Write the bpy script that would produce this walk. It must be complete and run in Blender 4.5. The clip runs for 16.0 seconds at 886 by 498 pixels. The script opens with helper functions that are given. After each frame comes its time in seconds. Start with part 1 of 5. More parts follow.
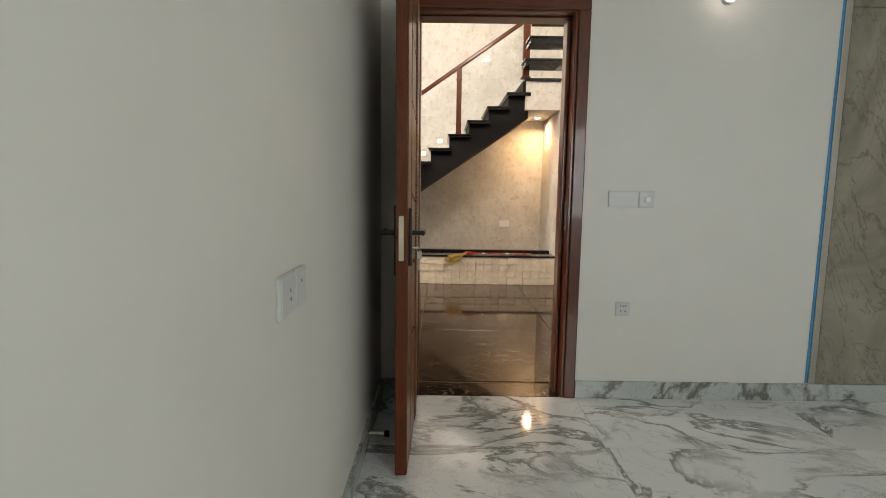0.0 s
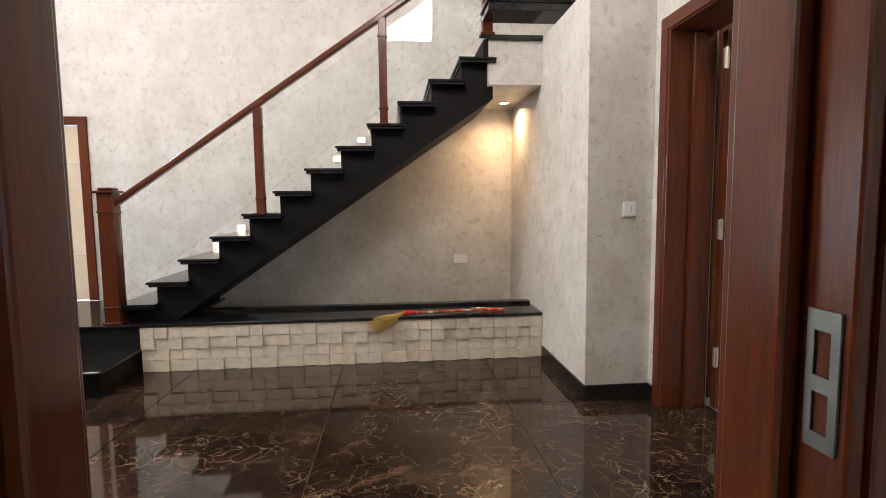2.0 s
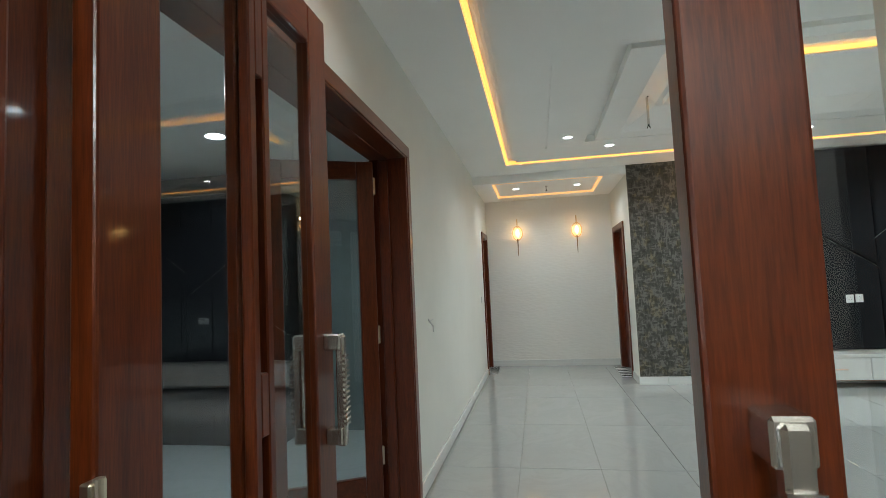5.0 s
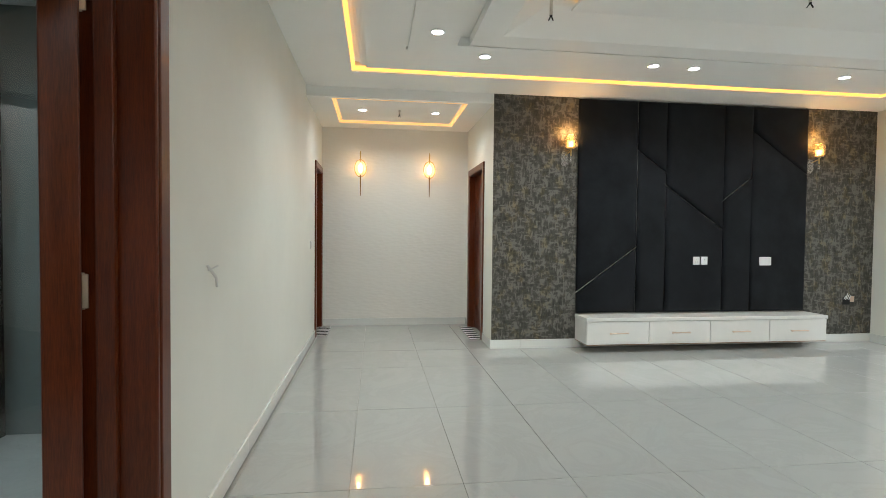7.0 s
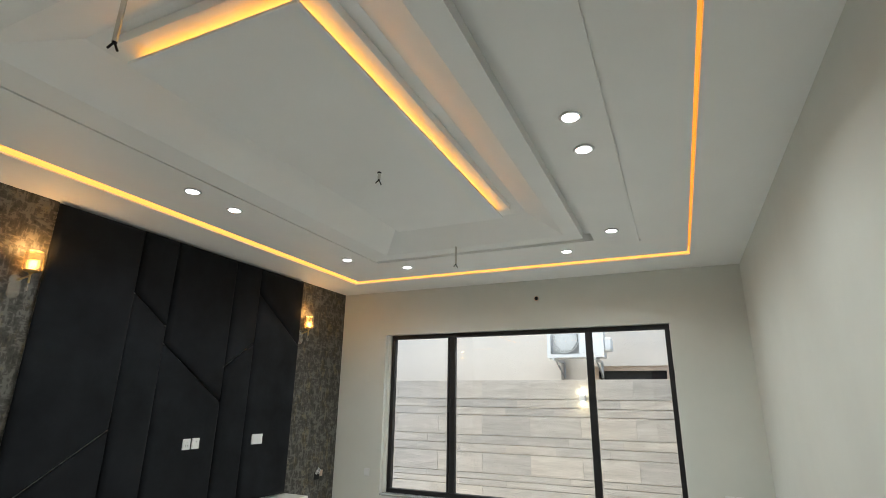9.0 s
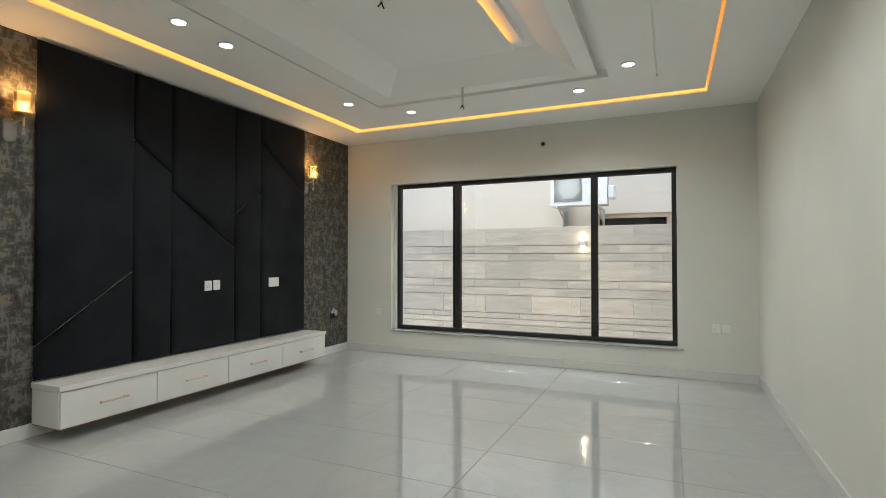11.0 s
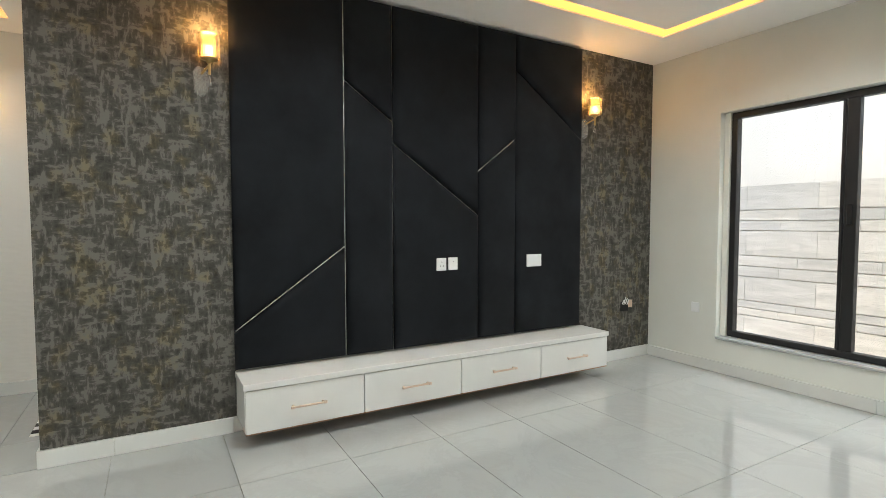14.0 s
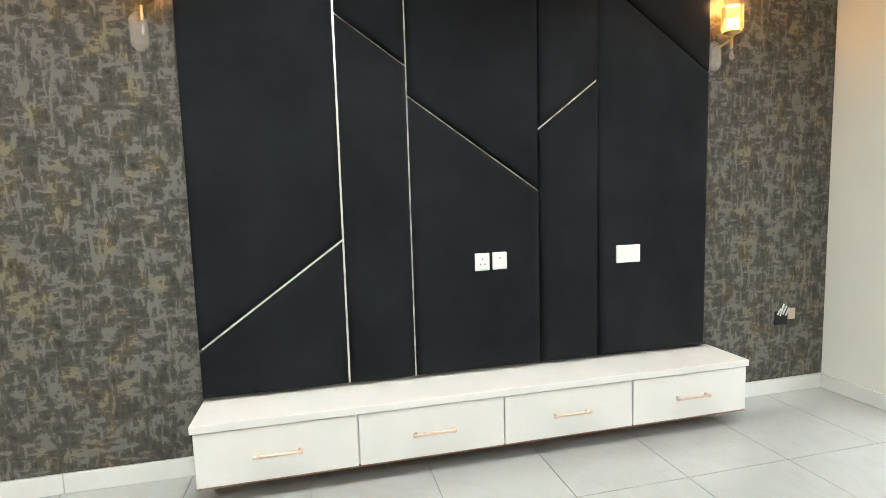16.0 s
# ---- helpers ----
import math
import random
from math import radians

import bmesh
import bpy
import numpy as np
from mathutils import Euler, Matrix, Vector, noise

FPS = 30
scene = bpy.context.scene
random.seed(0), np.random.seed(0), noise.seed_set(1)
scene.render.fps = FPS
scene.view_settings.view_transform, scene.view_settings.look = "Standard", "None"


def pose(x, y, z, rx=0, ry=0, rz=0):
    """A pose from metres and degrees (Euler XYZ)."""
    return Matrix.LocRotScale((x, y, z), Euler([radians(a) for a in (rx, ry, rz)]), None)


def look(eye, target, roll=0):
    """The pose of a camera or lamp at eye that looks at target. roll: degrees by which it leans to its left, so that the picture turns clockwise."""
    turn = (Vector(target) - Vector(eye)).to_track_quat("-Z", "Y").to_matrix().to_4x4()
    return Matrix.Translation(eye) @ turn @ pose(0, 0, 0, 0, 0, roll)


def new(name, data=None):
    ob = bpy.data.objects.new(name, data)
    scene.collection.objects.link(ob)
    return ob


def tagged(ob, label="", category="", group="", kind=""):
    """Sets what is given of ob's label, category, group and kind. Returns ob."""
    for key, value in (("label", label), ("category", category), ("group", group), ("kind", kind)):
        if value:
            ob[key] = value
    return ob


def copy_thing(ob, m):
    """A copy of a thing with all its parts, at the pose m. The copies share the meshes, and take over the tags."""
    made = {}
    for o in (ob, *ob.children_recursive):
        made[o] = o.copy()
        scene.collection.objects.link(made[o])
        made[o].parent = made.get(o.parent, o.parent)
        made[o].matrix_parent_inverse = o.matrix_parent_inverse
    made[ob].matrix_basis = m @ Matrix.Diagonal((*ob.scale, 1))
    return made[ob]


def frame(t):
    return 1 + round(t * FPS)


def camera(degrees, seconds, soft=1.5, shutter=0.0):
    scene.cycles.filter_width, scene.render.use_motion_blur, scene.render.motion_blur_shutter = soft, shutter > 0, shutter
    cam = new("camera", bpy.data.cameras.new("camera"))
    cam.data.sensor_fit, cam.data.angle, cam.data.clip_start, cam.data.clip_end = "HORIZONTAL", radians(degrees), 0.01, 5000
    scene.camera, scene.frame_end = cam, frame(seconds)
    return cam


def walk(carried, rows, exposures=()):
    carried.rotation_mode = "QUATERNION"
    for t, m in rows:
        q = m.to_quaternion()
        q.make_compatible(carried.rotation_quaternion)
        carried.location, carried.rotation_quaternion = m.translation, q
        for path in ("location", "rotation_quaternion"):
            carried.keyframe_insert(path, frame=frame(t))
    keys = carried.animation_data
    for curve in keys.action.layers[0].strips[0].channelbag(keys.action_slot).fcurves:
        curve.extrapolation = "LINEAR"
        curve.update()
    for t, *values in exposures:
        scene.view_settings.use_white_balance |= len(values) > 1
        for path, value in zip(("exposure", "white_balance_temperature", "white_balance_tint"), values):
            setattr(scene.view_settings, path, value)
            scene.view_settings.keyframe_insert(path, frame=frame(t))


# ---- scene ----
# The plan below is drawn in plan units; one unit is U metres.
U = 0.93
PATH = [
    (0.0, pose(-0.057, -0.376, 1.240, 83.19, -0.76, 0.11)),
    (0.5, pose(0.040, 0.243, 1.261, 83.69, -0.55, -4.14)),
    (1.0, pose(0.095, 0.887, 1.252, 83.42, -0.11, -5.99)),
    (1.5, pose(0.185, 1.511, 1.254, 82.91, 0.36, -4.96)),
    (2.0, pose(0.183, 2.086, 1.288, 84.93, 0.60, -5.47)),
    (2.3, pose(0.227, 2.436, 1.318, 87.71, 0.76, -8.38)),
    (2.5, pose(0.247, 2.653, 1.341, 89.21, 1.07, -11.45)),
    (3.0, pose(0.359, 3.095, 1.366, 92.61, 1.09, -22.60)),
    (3.5, pose(0.669, 3.489, 1.378, 97.64, 0.41, -40.11)),
    (4.0, pose(0.984, 3.870, 1.405, 106.28, 0.48, -56.95)),
    (4.4, pose(1.169, 4.057, 1.453, 109.88, 2.00, -67.55)),
    (4.5, look((1.215, 4.085, 1.438), (3.009, 4.728, 2.046), -2.1)),
    (4.7, pose(1.325, 4.188, 1.434, 99.11, 2.47, -73.96)),
    (5.4, pose(1.730, 4.464, 1.404, 93.00, 1.20, -82.50)),
    (6.1, pose(2.251, 4.529, 1.358, 87.40, 0.20, -90.50)),
    (6.8, pose(2.749, 4.481, 1.345, 84.89, -0.34, -95.59)),
    (7.0, pose(2.910, 4.429, 1.322, 88.36, -0.58, -97.58)),
    (7.5, pose(3.329, 4.394, 1.369, 96.16, -0.69, -106.22)),
    (8.0, pose(3.745, 4.317, 1.378, 103.65, -1.43, -121.04)),
    (8.5, pose(4.082, 4.242, 1.397, 107.51, -0.83, -139.32)),
    (9.0, pose(4.307, 4.283, 1.453, 106.68, -0.83, -155.93)),
    (9.2, pose(4.338, 4.287, 1.442, 104.70, -0.80, -159.00)),
    (10.2, pose(4.371, 4.278, 1.349, 95.50, -0.40, -160.50)),
    (11.5, pose(4.406, 4.219, 1.300, 89.19, 0.01, -149.10)),
    (12.0, pose(4.415, 4.059, 1.303, 88.66, -0.16, -140.86)),
    (12.5, pose(4.597, 3.755, 1.315, 88.61, 0.04, -135.19)),
    (13.0, pose(4.797, 3.344, 1.340, 89.38, 0.26, -130.40)),
    (13.5, pose(4.978, 2.921, 1.328, 88.82, 0.09, -125.10)),
    (14.0, pose(5.185, 2.522, 1.348, 87.16, 0.05, -119.73)),
    (14.5, pose(5.359, 2.149, 1.343, 84.50, 0.14, -113.66)),
    (15.0, pose(5.641, 1.856, 1.344, 81.22, 0.66, -108.93)),
    (15.5, pose(5.842, 1.584, 1.350, 81.39, 1.14, -105.70)),
    (16.0, pose(5.906, 1.453, 1.389, 84.41, 1.65, -103.59)),
]

cam = camera(81.95, 16.0, 0.7)
walk(cam, PATH, [
    (0.0, 1.68, 7500, 20), (0.8, 1.57, 7350, 20), (1.5, 1.42, 6900, 21), (1.9, 1.32, 6550, 21), (2.1, 1.28, 6500, 18), (2.45, 1.12, 6000, 9), (3.0, 1.15, 6000, 9),
    (4.0, 1.14, 6000, 8), (4.7, 1.02, 5950, 6), (6.8, 1.34, 6300, 9), (8.0, 1.06, 6250, 8), (8.5, 0.90, 6250, 8), (9.2, 0.82, 6500, 10), (11.5, 0.78, 6550, 10),
    (12.5, 0.96, 6550, 10), (14.0, 1.32, 6500, 10), (15.0, 1.58, 6500, 10), (15.5, 1.6, 6500, 10), (16.0, 2.0, 6500, 10)])


# ---- world, sun and large lights ----
world = bpy.data.worlds.new("world")
scene.world = world
world.use_nodes = True
wn = world.node_tree
sky = wn.nodes.new("ShaderNodeTexSky")
sky.sky_type = 'NISHITA'
sky.sun_disc = False
sky.sun_elevation = radians(68)
sky.sun_rotation = radians(27)
wn.links.new(sky.outputs[0], wn.nodes["Background"].inputs[0])
wn.nodes["Background"].inputs[1].default_value = 0.15


LEVEL = 0.435


def lamp(name, kind, place, target, energy, colour, size=1.0, size_y=0.0, spread=180):
    data = bpy.data.lights.new(name, kind)
    data.energy, data.color = energy * (1.0 if kind == 'SUN' else LEVEL), colour
    if kind == 'AREA':
        data.size, data.spread = size * U, radians(spread)
        data.shape = 'RECTANGLE' if size_y else 'DISK'
        if size_y:
            data.size_y = size_y * U
    elif kind == 'SUN':
        data.angle = radians(size)
    else:
        data.shadow_soft_size = size * U
    ob = new(name, data)
    ob.matrix_world = look([c * U for c in place], [c * U for c in target])
    return ob


lamp("sun", 'SUN', (2.5, 5.0, 14), (0, 0, 0), 1.7, (1.0, 0.96, 0.9), 12)
lamp("lobby_west_window_light", 'AREA', (-4.70, 4.66, 4.14), (2, 5.18, 2.62), 180, (1.0, 0.985, 0.92), 1.9, 1.12)
lamp("lobby_platform_window_light", 'AREA', (-4.70, 7.15, 1.36), (2, 6.3, 1.2), 48, (0.93, 0.98, 1.0), 1.24, 1.78)
lamp("lobby_south_window_light", 'AREA', (0.4, 3.06, 4.36), (0, 8, 2.6), 38, (1.0, 0.96, 0.86), 0.86, 0.94)
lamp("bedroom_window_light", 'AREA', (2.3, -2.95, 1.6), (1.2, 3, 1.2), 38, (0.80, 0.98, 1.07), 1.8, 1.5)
# Unseen area lamp over the side yard adds sky light through the lounge window.
lamp("lounge_sky_fill", 'AREA', (6.58, -3.25, 4.6), (6.58, 0.2, 0.2), 150, (0.95, 0.98, 1.0), 3.7, 1.2)
SPOT_POWER = 10.0


# ---- materials ----
def nodes_of(name):
    m = bpy.data.materials.new(name)
    m.use_nodes = True
    t = m.node_tree
    return m, t, t.nodes["Principled BSDF"]


def node(t, kind, **props):
    n = t.nodes.new(kind)
    for k, v in props.items():
        if k in n.inputs.keys():
            n.inputs[k].default_value = v
    return n


def place_vector(t, stretch=(1, 1, 1), per_object=0.0, turn=0.0):
    """World position, stretched; per_object moves the pattern from piece to piece."""
    geo = t.nodes.new("ShaderNodeNewGeometry")
    mp = t.nodes.new("ShaderNodeMapping")
    mp.inputs["Scale"].default_value = stretch
    mp.inputs["Rotation"].default_value = (0, 0, radians(turn))
    src = geo.outputs["Position"]
    if per_object:
        info = t.nodes.new("ShaderNodeObjectInfo")
        mul = t.nodes.new("ShaderNodeVectorMath")
        mul.operation = 'MULTIPLY_ADD'
        mul.inputs[1].default_value = (per_object, per_object * 1.7, per_object * 0.6)
        t.links.new(info.outputs["Random"], mul.inputs[0])
        t.links.new(src, mul.inputs[2])
        src = mul.outputs[0]
    t.links.new(src, mp.inputs["Vector"])
    return mp.outputs[0]


def noise_fac(t, vec, scale, detail=4, rough=0.6, dist=0.0):
    n = node(t, "ShaderNodeTexNoise", Scale=scale, Detail=detail, Roughness=rough, Distortion=dist)
    t.links.new(vec, n.inputs["Vector"])
    return n.outputs["Fac"]


def ramp(t, fac, stops):
    r = t.nodes.new("ShaderNodeValToRGB")
    e = r.color_ramp.elements
    while len(e) < len(stops):
        e.new(0.5)
    for el, (p, c) in zip(e, stops):
        el.position, el.color = p, (*c, 1) if len(c) == 3 else c
    t.links.new(fac, r.inputs[0])
    return r.outputs[0]


def mixed(t, fac, a, b, mode='MIX'):
    m = t.nodes.new("ShaderNodeMix")
    m.data_type, m.blend_type = 'RGBA', mode
    for sock, v in ((m.inputs[0], fac), (m.inputs[6], a), (m.inputs[7], b)):
        if isinstance(v, (int, float)):
            sock.default_value = v
        elif isinstance(v, tuple):
            sock.default_value = (*v, 1)
        else:
            t.links.new(v, sock)
    return m.outputs[2]


def bumped(t, bsdf, fac, strength, distance=0.01):
    b = node(t, "ShaderNodeBump", Strength=strength, Distance=distance)
    t.links.new(fac, b.inputs["Height"])
    t.links.new(b.outputs[0], bsdf.inputs["Normal"])


def plain(name, c, rough=0.5, metal=0.0, vary=0.06, scale=6.0, bump=0.05, bump_scale=180.0, coat=0.0):
    m, t, p = nodes_of(name)
    v = place_vector(t)
    lo = tuple(x * (1 - vary) for x in c)
    hi = tuple(min(1, x * (1 + vary)) for x in c)
    col = ramp(t, noise_fac(t, v, scale), [(0.3, lo), (0.7, hi)])
    t.links.new(col, p.inputs["Base Color"])
    p.inputs["Roughness"].default_value = rough
    p.inputs["Metallic"].default_value = metal
    p.inputs["Coat Weight"].default_value = coat
    if bump:
        bumped(t, p, noise_fac(t, v, bump_scale, 2), bump, 0.002)
    return m


def glowing(name, c, strength):
    m, t, p = nodes_of(name)
    p.inputs["Base Color"].default_value = (*c, 1)
    p.inputs["Emission Color"].default_value = (*c, 1)
    p.inputs["Emission Strength"].default_value = strength
    return m


def clear(name, tint, rough=0.0, through_weight=1.0):
    m, t, p = nodes_of(name)
    p.inputs["Base Color"].default_value = (*tint, 1)
    p.inputs["Roughness"].default_value = rough
    p.inputs["Transmission Weight"].default_value = through_weight
    p.inputs["IOR"].default_value = 1.45
    return m


def wood(name, lo, hi, rough=0.28, along='z'):
    m, t, p = nodes_of(name)
    st = {'z': (14, 14, 0.9), 'x': (0.9, 14, 14), 'y': (14, 0.9, 14)}[along]
    v = place_vector(t, st)
    g = noise_fac(t, v, 3.0, 6, 0.65, 0.6)
    f = noise_fac(t, place_vector(t, tuple(s * 4 for s in st)), 6.0, 3, 0.5)
    col = ramp(t, g, [(0.28, lo), (0.72, hi)])
    col = mixed(t, 0.3, col, ramp(t, f, [(0.35, tuple(x * 0.6 for x in lo)), (0.65, hi)]))
    t.links.new(col, p.inputs["Base Color"])
    p.inputs["Roughness"].default_value = rough
    p.inputs["Specular IOR Level"].default_value = 0.28
    p.inputs["Coat Weight"].default_value = 0.32
    p.inputs["Coat Roughness"].default_value = 0.06
    bumped(t, p, f, 0.04, 0.002)
    return m


def white_tile(name):
    m, t, p = nodes_of(name)
    v = place_vector(t, per_object=40.0)
    vein = noise_fac(t, v, 1.6, 8, 0.7, 1.6)
    line = ramp(t, vein, [(0.44, (0.395, 0.407, 0.398)), (0.5, (0.380, 0.392, 0.383)), (0.56, (0.402, 0.414, 0.405))])
    cloud = ramp(t, noise_fac(t, v, 0.9, 3), [(0.3, (0.97, 0.97, 0.97)), (0.7, (1, 1, 1))])
    t.links.new(mixed(t, 1.0, line, cloud, 'MULTIPLY'), p.inputs["Base Color"])
    p.inputs["Roughness"].default_value = 0.05
    p.inputs["Specular IOR Level"].default_value = 1.0
    p.inputs["IOR"].default_value = 1.62
    return m


def veined_white(name, base=(0.74, 0.745, 0.73), dark=(0.17, 0.17, 0.155), cover=0.0):
    """White marble with sparse bold grey veins that gather into clusters."""
    m, t, p = nodes_of(name)
    v = place_vector(t, (1, 1.4, 1), 12.0, 35)
    gate = ramp(t, noise_fac(t, v, 1.15, 3, 0.5, 0.4), [(0.405 - cover, (0, 0, 0)), (0.53 - cover, (1, 1, 1))])
    n1 = noise_fac(t, v, 1.25, 8, 0.62, 1.1)
    bold = ramp(t, n1, [(0.455, (0, 0, 0)), (0.492, (0.75, 0.75, 0.75)), (0.506, (0.9, 0.9, 0.9)), (0.535, (0, 0, 0))])
    n2 = noise_fac(t, v, 2.2, 7, 0.6, 1.8)
    fine = ramp(t, n2, [(0.488, (0, 0, 0)), (0.5, (0.5, 0.5, 0.5)), (0.512, (0, 0, 0))])
    smoke = ramp(t, noise_fac(t, v, 1.9, 8, 0.7, 1.0), [(0.56, (0, 0, 0)), (0.66, (0.6, 0.6, 0.6))])
    mask = mixed(t, 1.0, mixed(t, 1.0, bold, smoke, 'LIGHTEN'), gate, 'MULTIPLY')
    col = mixed(t, fine, base, tuple(x * 0.5 for x in base))
    t.links.new(mixed(t, mask, col, dark), p.inputs["Base Color"])
    p.inputs["Roughness"].default_value = 0.07
    return m


def brown_marble(name):
    m, t, p = nodes_of(name)
    v = place_vector(t, per_object=30.0)
    warp = t.nodes.new("ShaderNodeTexNoise")
    warp.inputs["Scale"].default_value, warp.inputs["Detail"].default_value = 5.5, 8
    t.links.new(v, warp.inputs["Vector"])
    add = t.nodes.new("ShaderNodeVectorMath")
    add.operation = 'MULTIPLY_ADD'
    add.inputs[1].default_value = (0.34, 0.34, 0.34)
    t.links.new(warp.outputs["Color"], add.inputs[0])
    t.links.new(v, add.inputs[2])
    vo = node(t, "ShaderNodeTexVoronoi", Scale=10.5)
    vo.feature = 'DISTANCE_TO_EDGE'
    t.links.new(add.outputs[0], vo.inputs["Vector"])
    vein = ramp(t, vo.outputs["Distance"], [(0.0, (0.30, 0.215, 0.14)), (0.011, (0.11, 0.07, 0.042)), (0.05, (0.0, 0.0, 0.0))])
    gate = ramp(t, noise_fac(t, v, 2.6, 4), [(0.42, (0.08, 0.08, 0.08)), (0.68, (1, 1, 1))])
    base = ramp(t, noise_fac(t, v, 3.4, 7, 0.65, 0.8), [(0.3, (0.010, 0.006, 0.004)), (0.58, (0.038, 0.022, 0.014)), (0.8, (0.11, 0.07, 0.045))])
    t.links.new(mixed(t, 1.0, base, mixed(t, 1.0, vein, gate, 'MULTIPLY'), 'ADD'), p.inputs["Base Color"])
    p.inputs["Roughness"].default_value = 0.06
    return m


def grey_slab(name):
    m, t, p = nodes_of(name)
    v = place_vector(t, (1, 1, 0.45), 0, 20)
    c = ramp(t, noise_fac(t, v, 2.2, 8, 0.7, 1.2), [(0.25, (0.15, 0.13, 0.095)), (0.5, (0.26, 0.235, 0.185)), (0.75, (0.38, 0.35, 0.29))])
    l = ramp(t, noise_fac(t, v, 1.4, 6, 0.6, 2.5), [(0.488, (1, 1, 1)), (0.5, (0.70, 0.66, 0.58)), (0.512, (1, 1, 1))])
    t.links.new(mixed(t, 1.0, c, l, 'MULTIPLY'), p.inputs["Base Color"])
    p.inputs["Roughness"].default_value = 0.18
    return m


def fleck_paper(name):
    m, t, p = nodes_of(name)
    v = place_vector(t)
    cloud = ramp(t, noise_fac(t, v, 4.0, 6), [(0.3, (0.54, 0.512, 0.462)), (0.7, (0.68, 0.662, 0.62))])
    f1 = noise_fac(t, place_vector(t, (1.3, 1.3, 1.0)), 14.0, 4, 0.6, 0.4)
    f2 = noise_fac(t, place_vector(t, (1, 1, 1.5), 0, 40), 22.0, 2, 0.5, 0.3)
    blots = ramp(t, f1, [(0.50, (0, 0, 0)), (0.72, (0.55, 0.55, 0.55))])
    dashes = ramp(t, f2, [(0.655, (0, 0, 0)), (0.73, (0.5, 0.5, 0.5))])
    grey = ramp(t, noise_fac(t, v, 7.0, 3), [(0.4, (0.34, 0.285, 0.225)), (0.65, (0.43, 0.41, 0.38))])
    col = mixed(t, blots, cloud, grey)
    col = mixed(t, dashes, col, (0.24, 0.22, 0.20))
    t.links.new(col, p.inputs["Base Color"])
    p.inputs["Roughness"].default_value = 0.5
    bumped(t, p, f1, 0.35, 0.004)
    return m


def brushed_paper(name):
    """Dark wallpaper of crossed brush strokes with grey and gold blots."""
    m, t, p = nodes_of(name)
    across = noise_fac(t, place_vector(t, (1, 10, 26)), 1.3, 3, 0.6)
    down = noise_fac(t, place_vector(t, (1, 32, 9)), 1.3, 3, 0.6)
    both = t.nodes.new("ShaderNodeMath")
    both.operation = 'MAXIMUM'
    t.links.new(across, both.inputs[0])
    t.links.new(down, both.inputs[1])
    blot = noise_fac(t, place_vector(t, (1, 1, 1)), 9.0, 4, 0.65)
    s = t.nodes.new("ShaderNodeMath")
    s.operation = 'MULTIPLY_ADD'
    s.inputs[1].default_value = 0.75
    t.links.new(blot, s.inputs[0])
    t.links.new(both.outputs[0], s.inputs[2])
    c = ramp(t, s.outputs[0], [(0.68, (0.030, 0.029, 0.024)), (0.92, (0.073, 0.070, 0.061)), (1.06, (0.140, 0.135, 0.120))])
    gold = ramp(t, noise_fac(t, place_vector(t, (1, 1, 0.8)), 8.5, 3, 0.6), [(0.53, (0, 0, 0)), (0.68, (0.6, 0.6, 0.6))])
    t.links.new(mixed(t, gold, c, mixed(t, 1.0, c, (1.45, 1.24, 0.72), 'MULTIPLY')), p.inputs["Base Color"])
    p.inputs["Roughness"].default_value = 0.5
    p.inputs["Specular IOR Level"].default_value = 0.25
    bumped(t, p, both.outputs[0], 0.25, 0.003)
    return m


def embossed(name):
    m, t, p = nodes_of(name)
    p.inputs["Base Color"].default_value = (0.76, 0.75, 0.70, 1)
    p.inputs["Roughness"].default_value = 0.4
    vo = node(t, "ShaderNodeTexVoronoi", Scale=13.0)
    t.links.new(place_vector(t, (1, 0.8, 2.4)), vo.inputs["Vector"])
    bumped(t, p, vo.outputs["Distance"], 0.2, 0.010)
    return m


def travertine(name):
    m, t, p = nodes_of(name)
    v = place_vector(t, (1.0, 1, 7), per_object=20.0)
    c = ramp(t, noise_fac(t, v, 2.2, 7, 0.7, 0.5), [(0.3, (0.41, 0.375, 0.33)), (0.55, (0.55, 0.51, 0.46)), (0.75, (0.65, 0.61, 0.56))])
    pits = ramp(t, noise_fac(t, place_vector(t, (3, 1, 30)), 5.0, 3), [(0.66, (1, 1, 1)), (0.72, (0.45, 0.42, 0.38))])
    info = t.nodes.new("ShaderNodeObjectInfo")
    tone = ramp(t, info.outputs["Random"], [(0.0, (0.80, 0.80, 0.81)), (0.5, (0.93, 0.92, 0.91)), (1.0, (1.06, 1.03, 0.99))])
    c = mixed(t, 1.0, c, tone, 'MULTIPLY')
    t.links.new(mixed(t, 1.0, c, pits, 'MULTIPLY'), p.inputs["Base Color"])
    p.inputs["Roughness"].default_value = 0.5
    return m


WALL = plain("white_wall_paint", (0.70, 0.71, 0.655), 0.55, vary=0.035, scale=1.3, bump=0.06, bump_scale=90)
CEIL = plain("ceiling_paint", (0.90, 0.90, 0.87), 0.6, vary=0.02, scale=1.0, bump=0.03, bump_scale=90)
BEDWALL = plain("bedroom_paint", (0.665, 0.65, 0.60), 0.45, vary=0.04, scale=1.4, bump=0.06, bump_scale=90)
TILE = white_tile("glossy_white_tile")
BASETILE = plain("white_baseboard_tile", (0.66, 0.67, 0.645), 0.25, vary=0.03, scale=2, bump=0)
GROUT = plain("grey_grout", (0.30, 0.30, 0.28), 0.8)
BEDFLOOR = veined_white("veined_white_marble")
BEDBASE = veined_white("veined_grey_marble", (0.44, 0.47, 0.45), (0.10, 0.085, 0.065), 0.07)
BROWN = brown_marble("dark_brown_marble")
BROWNGROUT = plain("tan_grout", (0.30, 0.24, 0.16), 0.7)
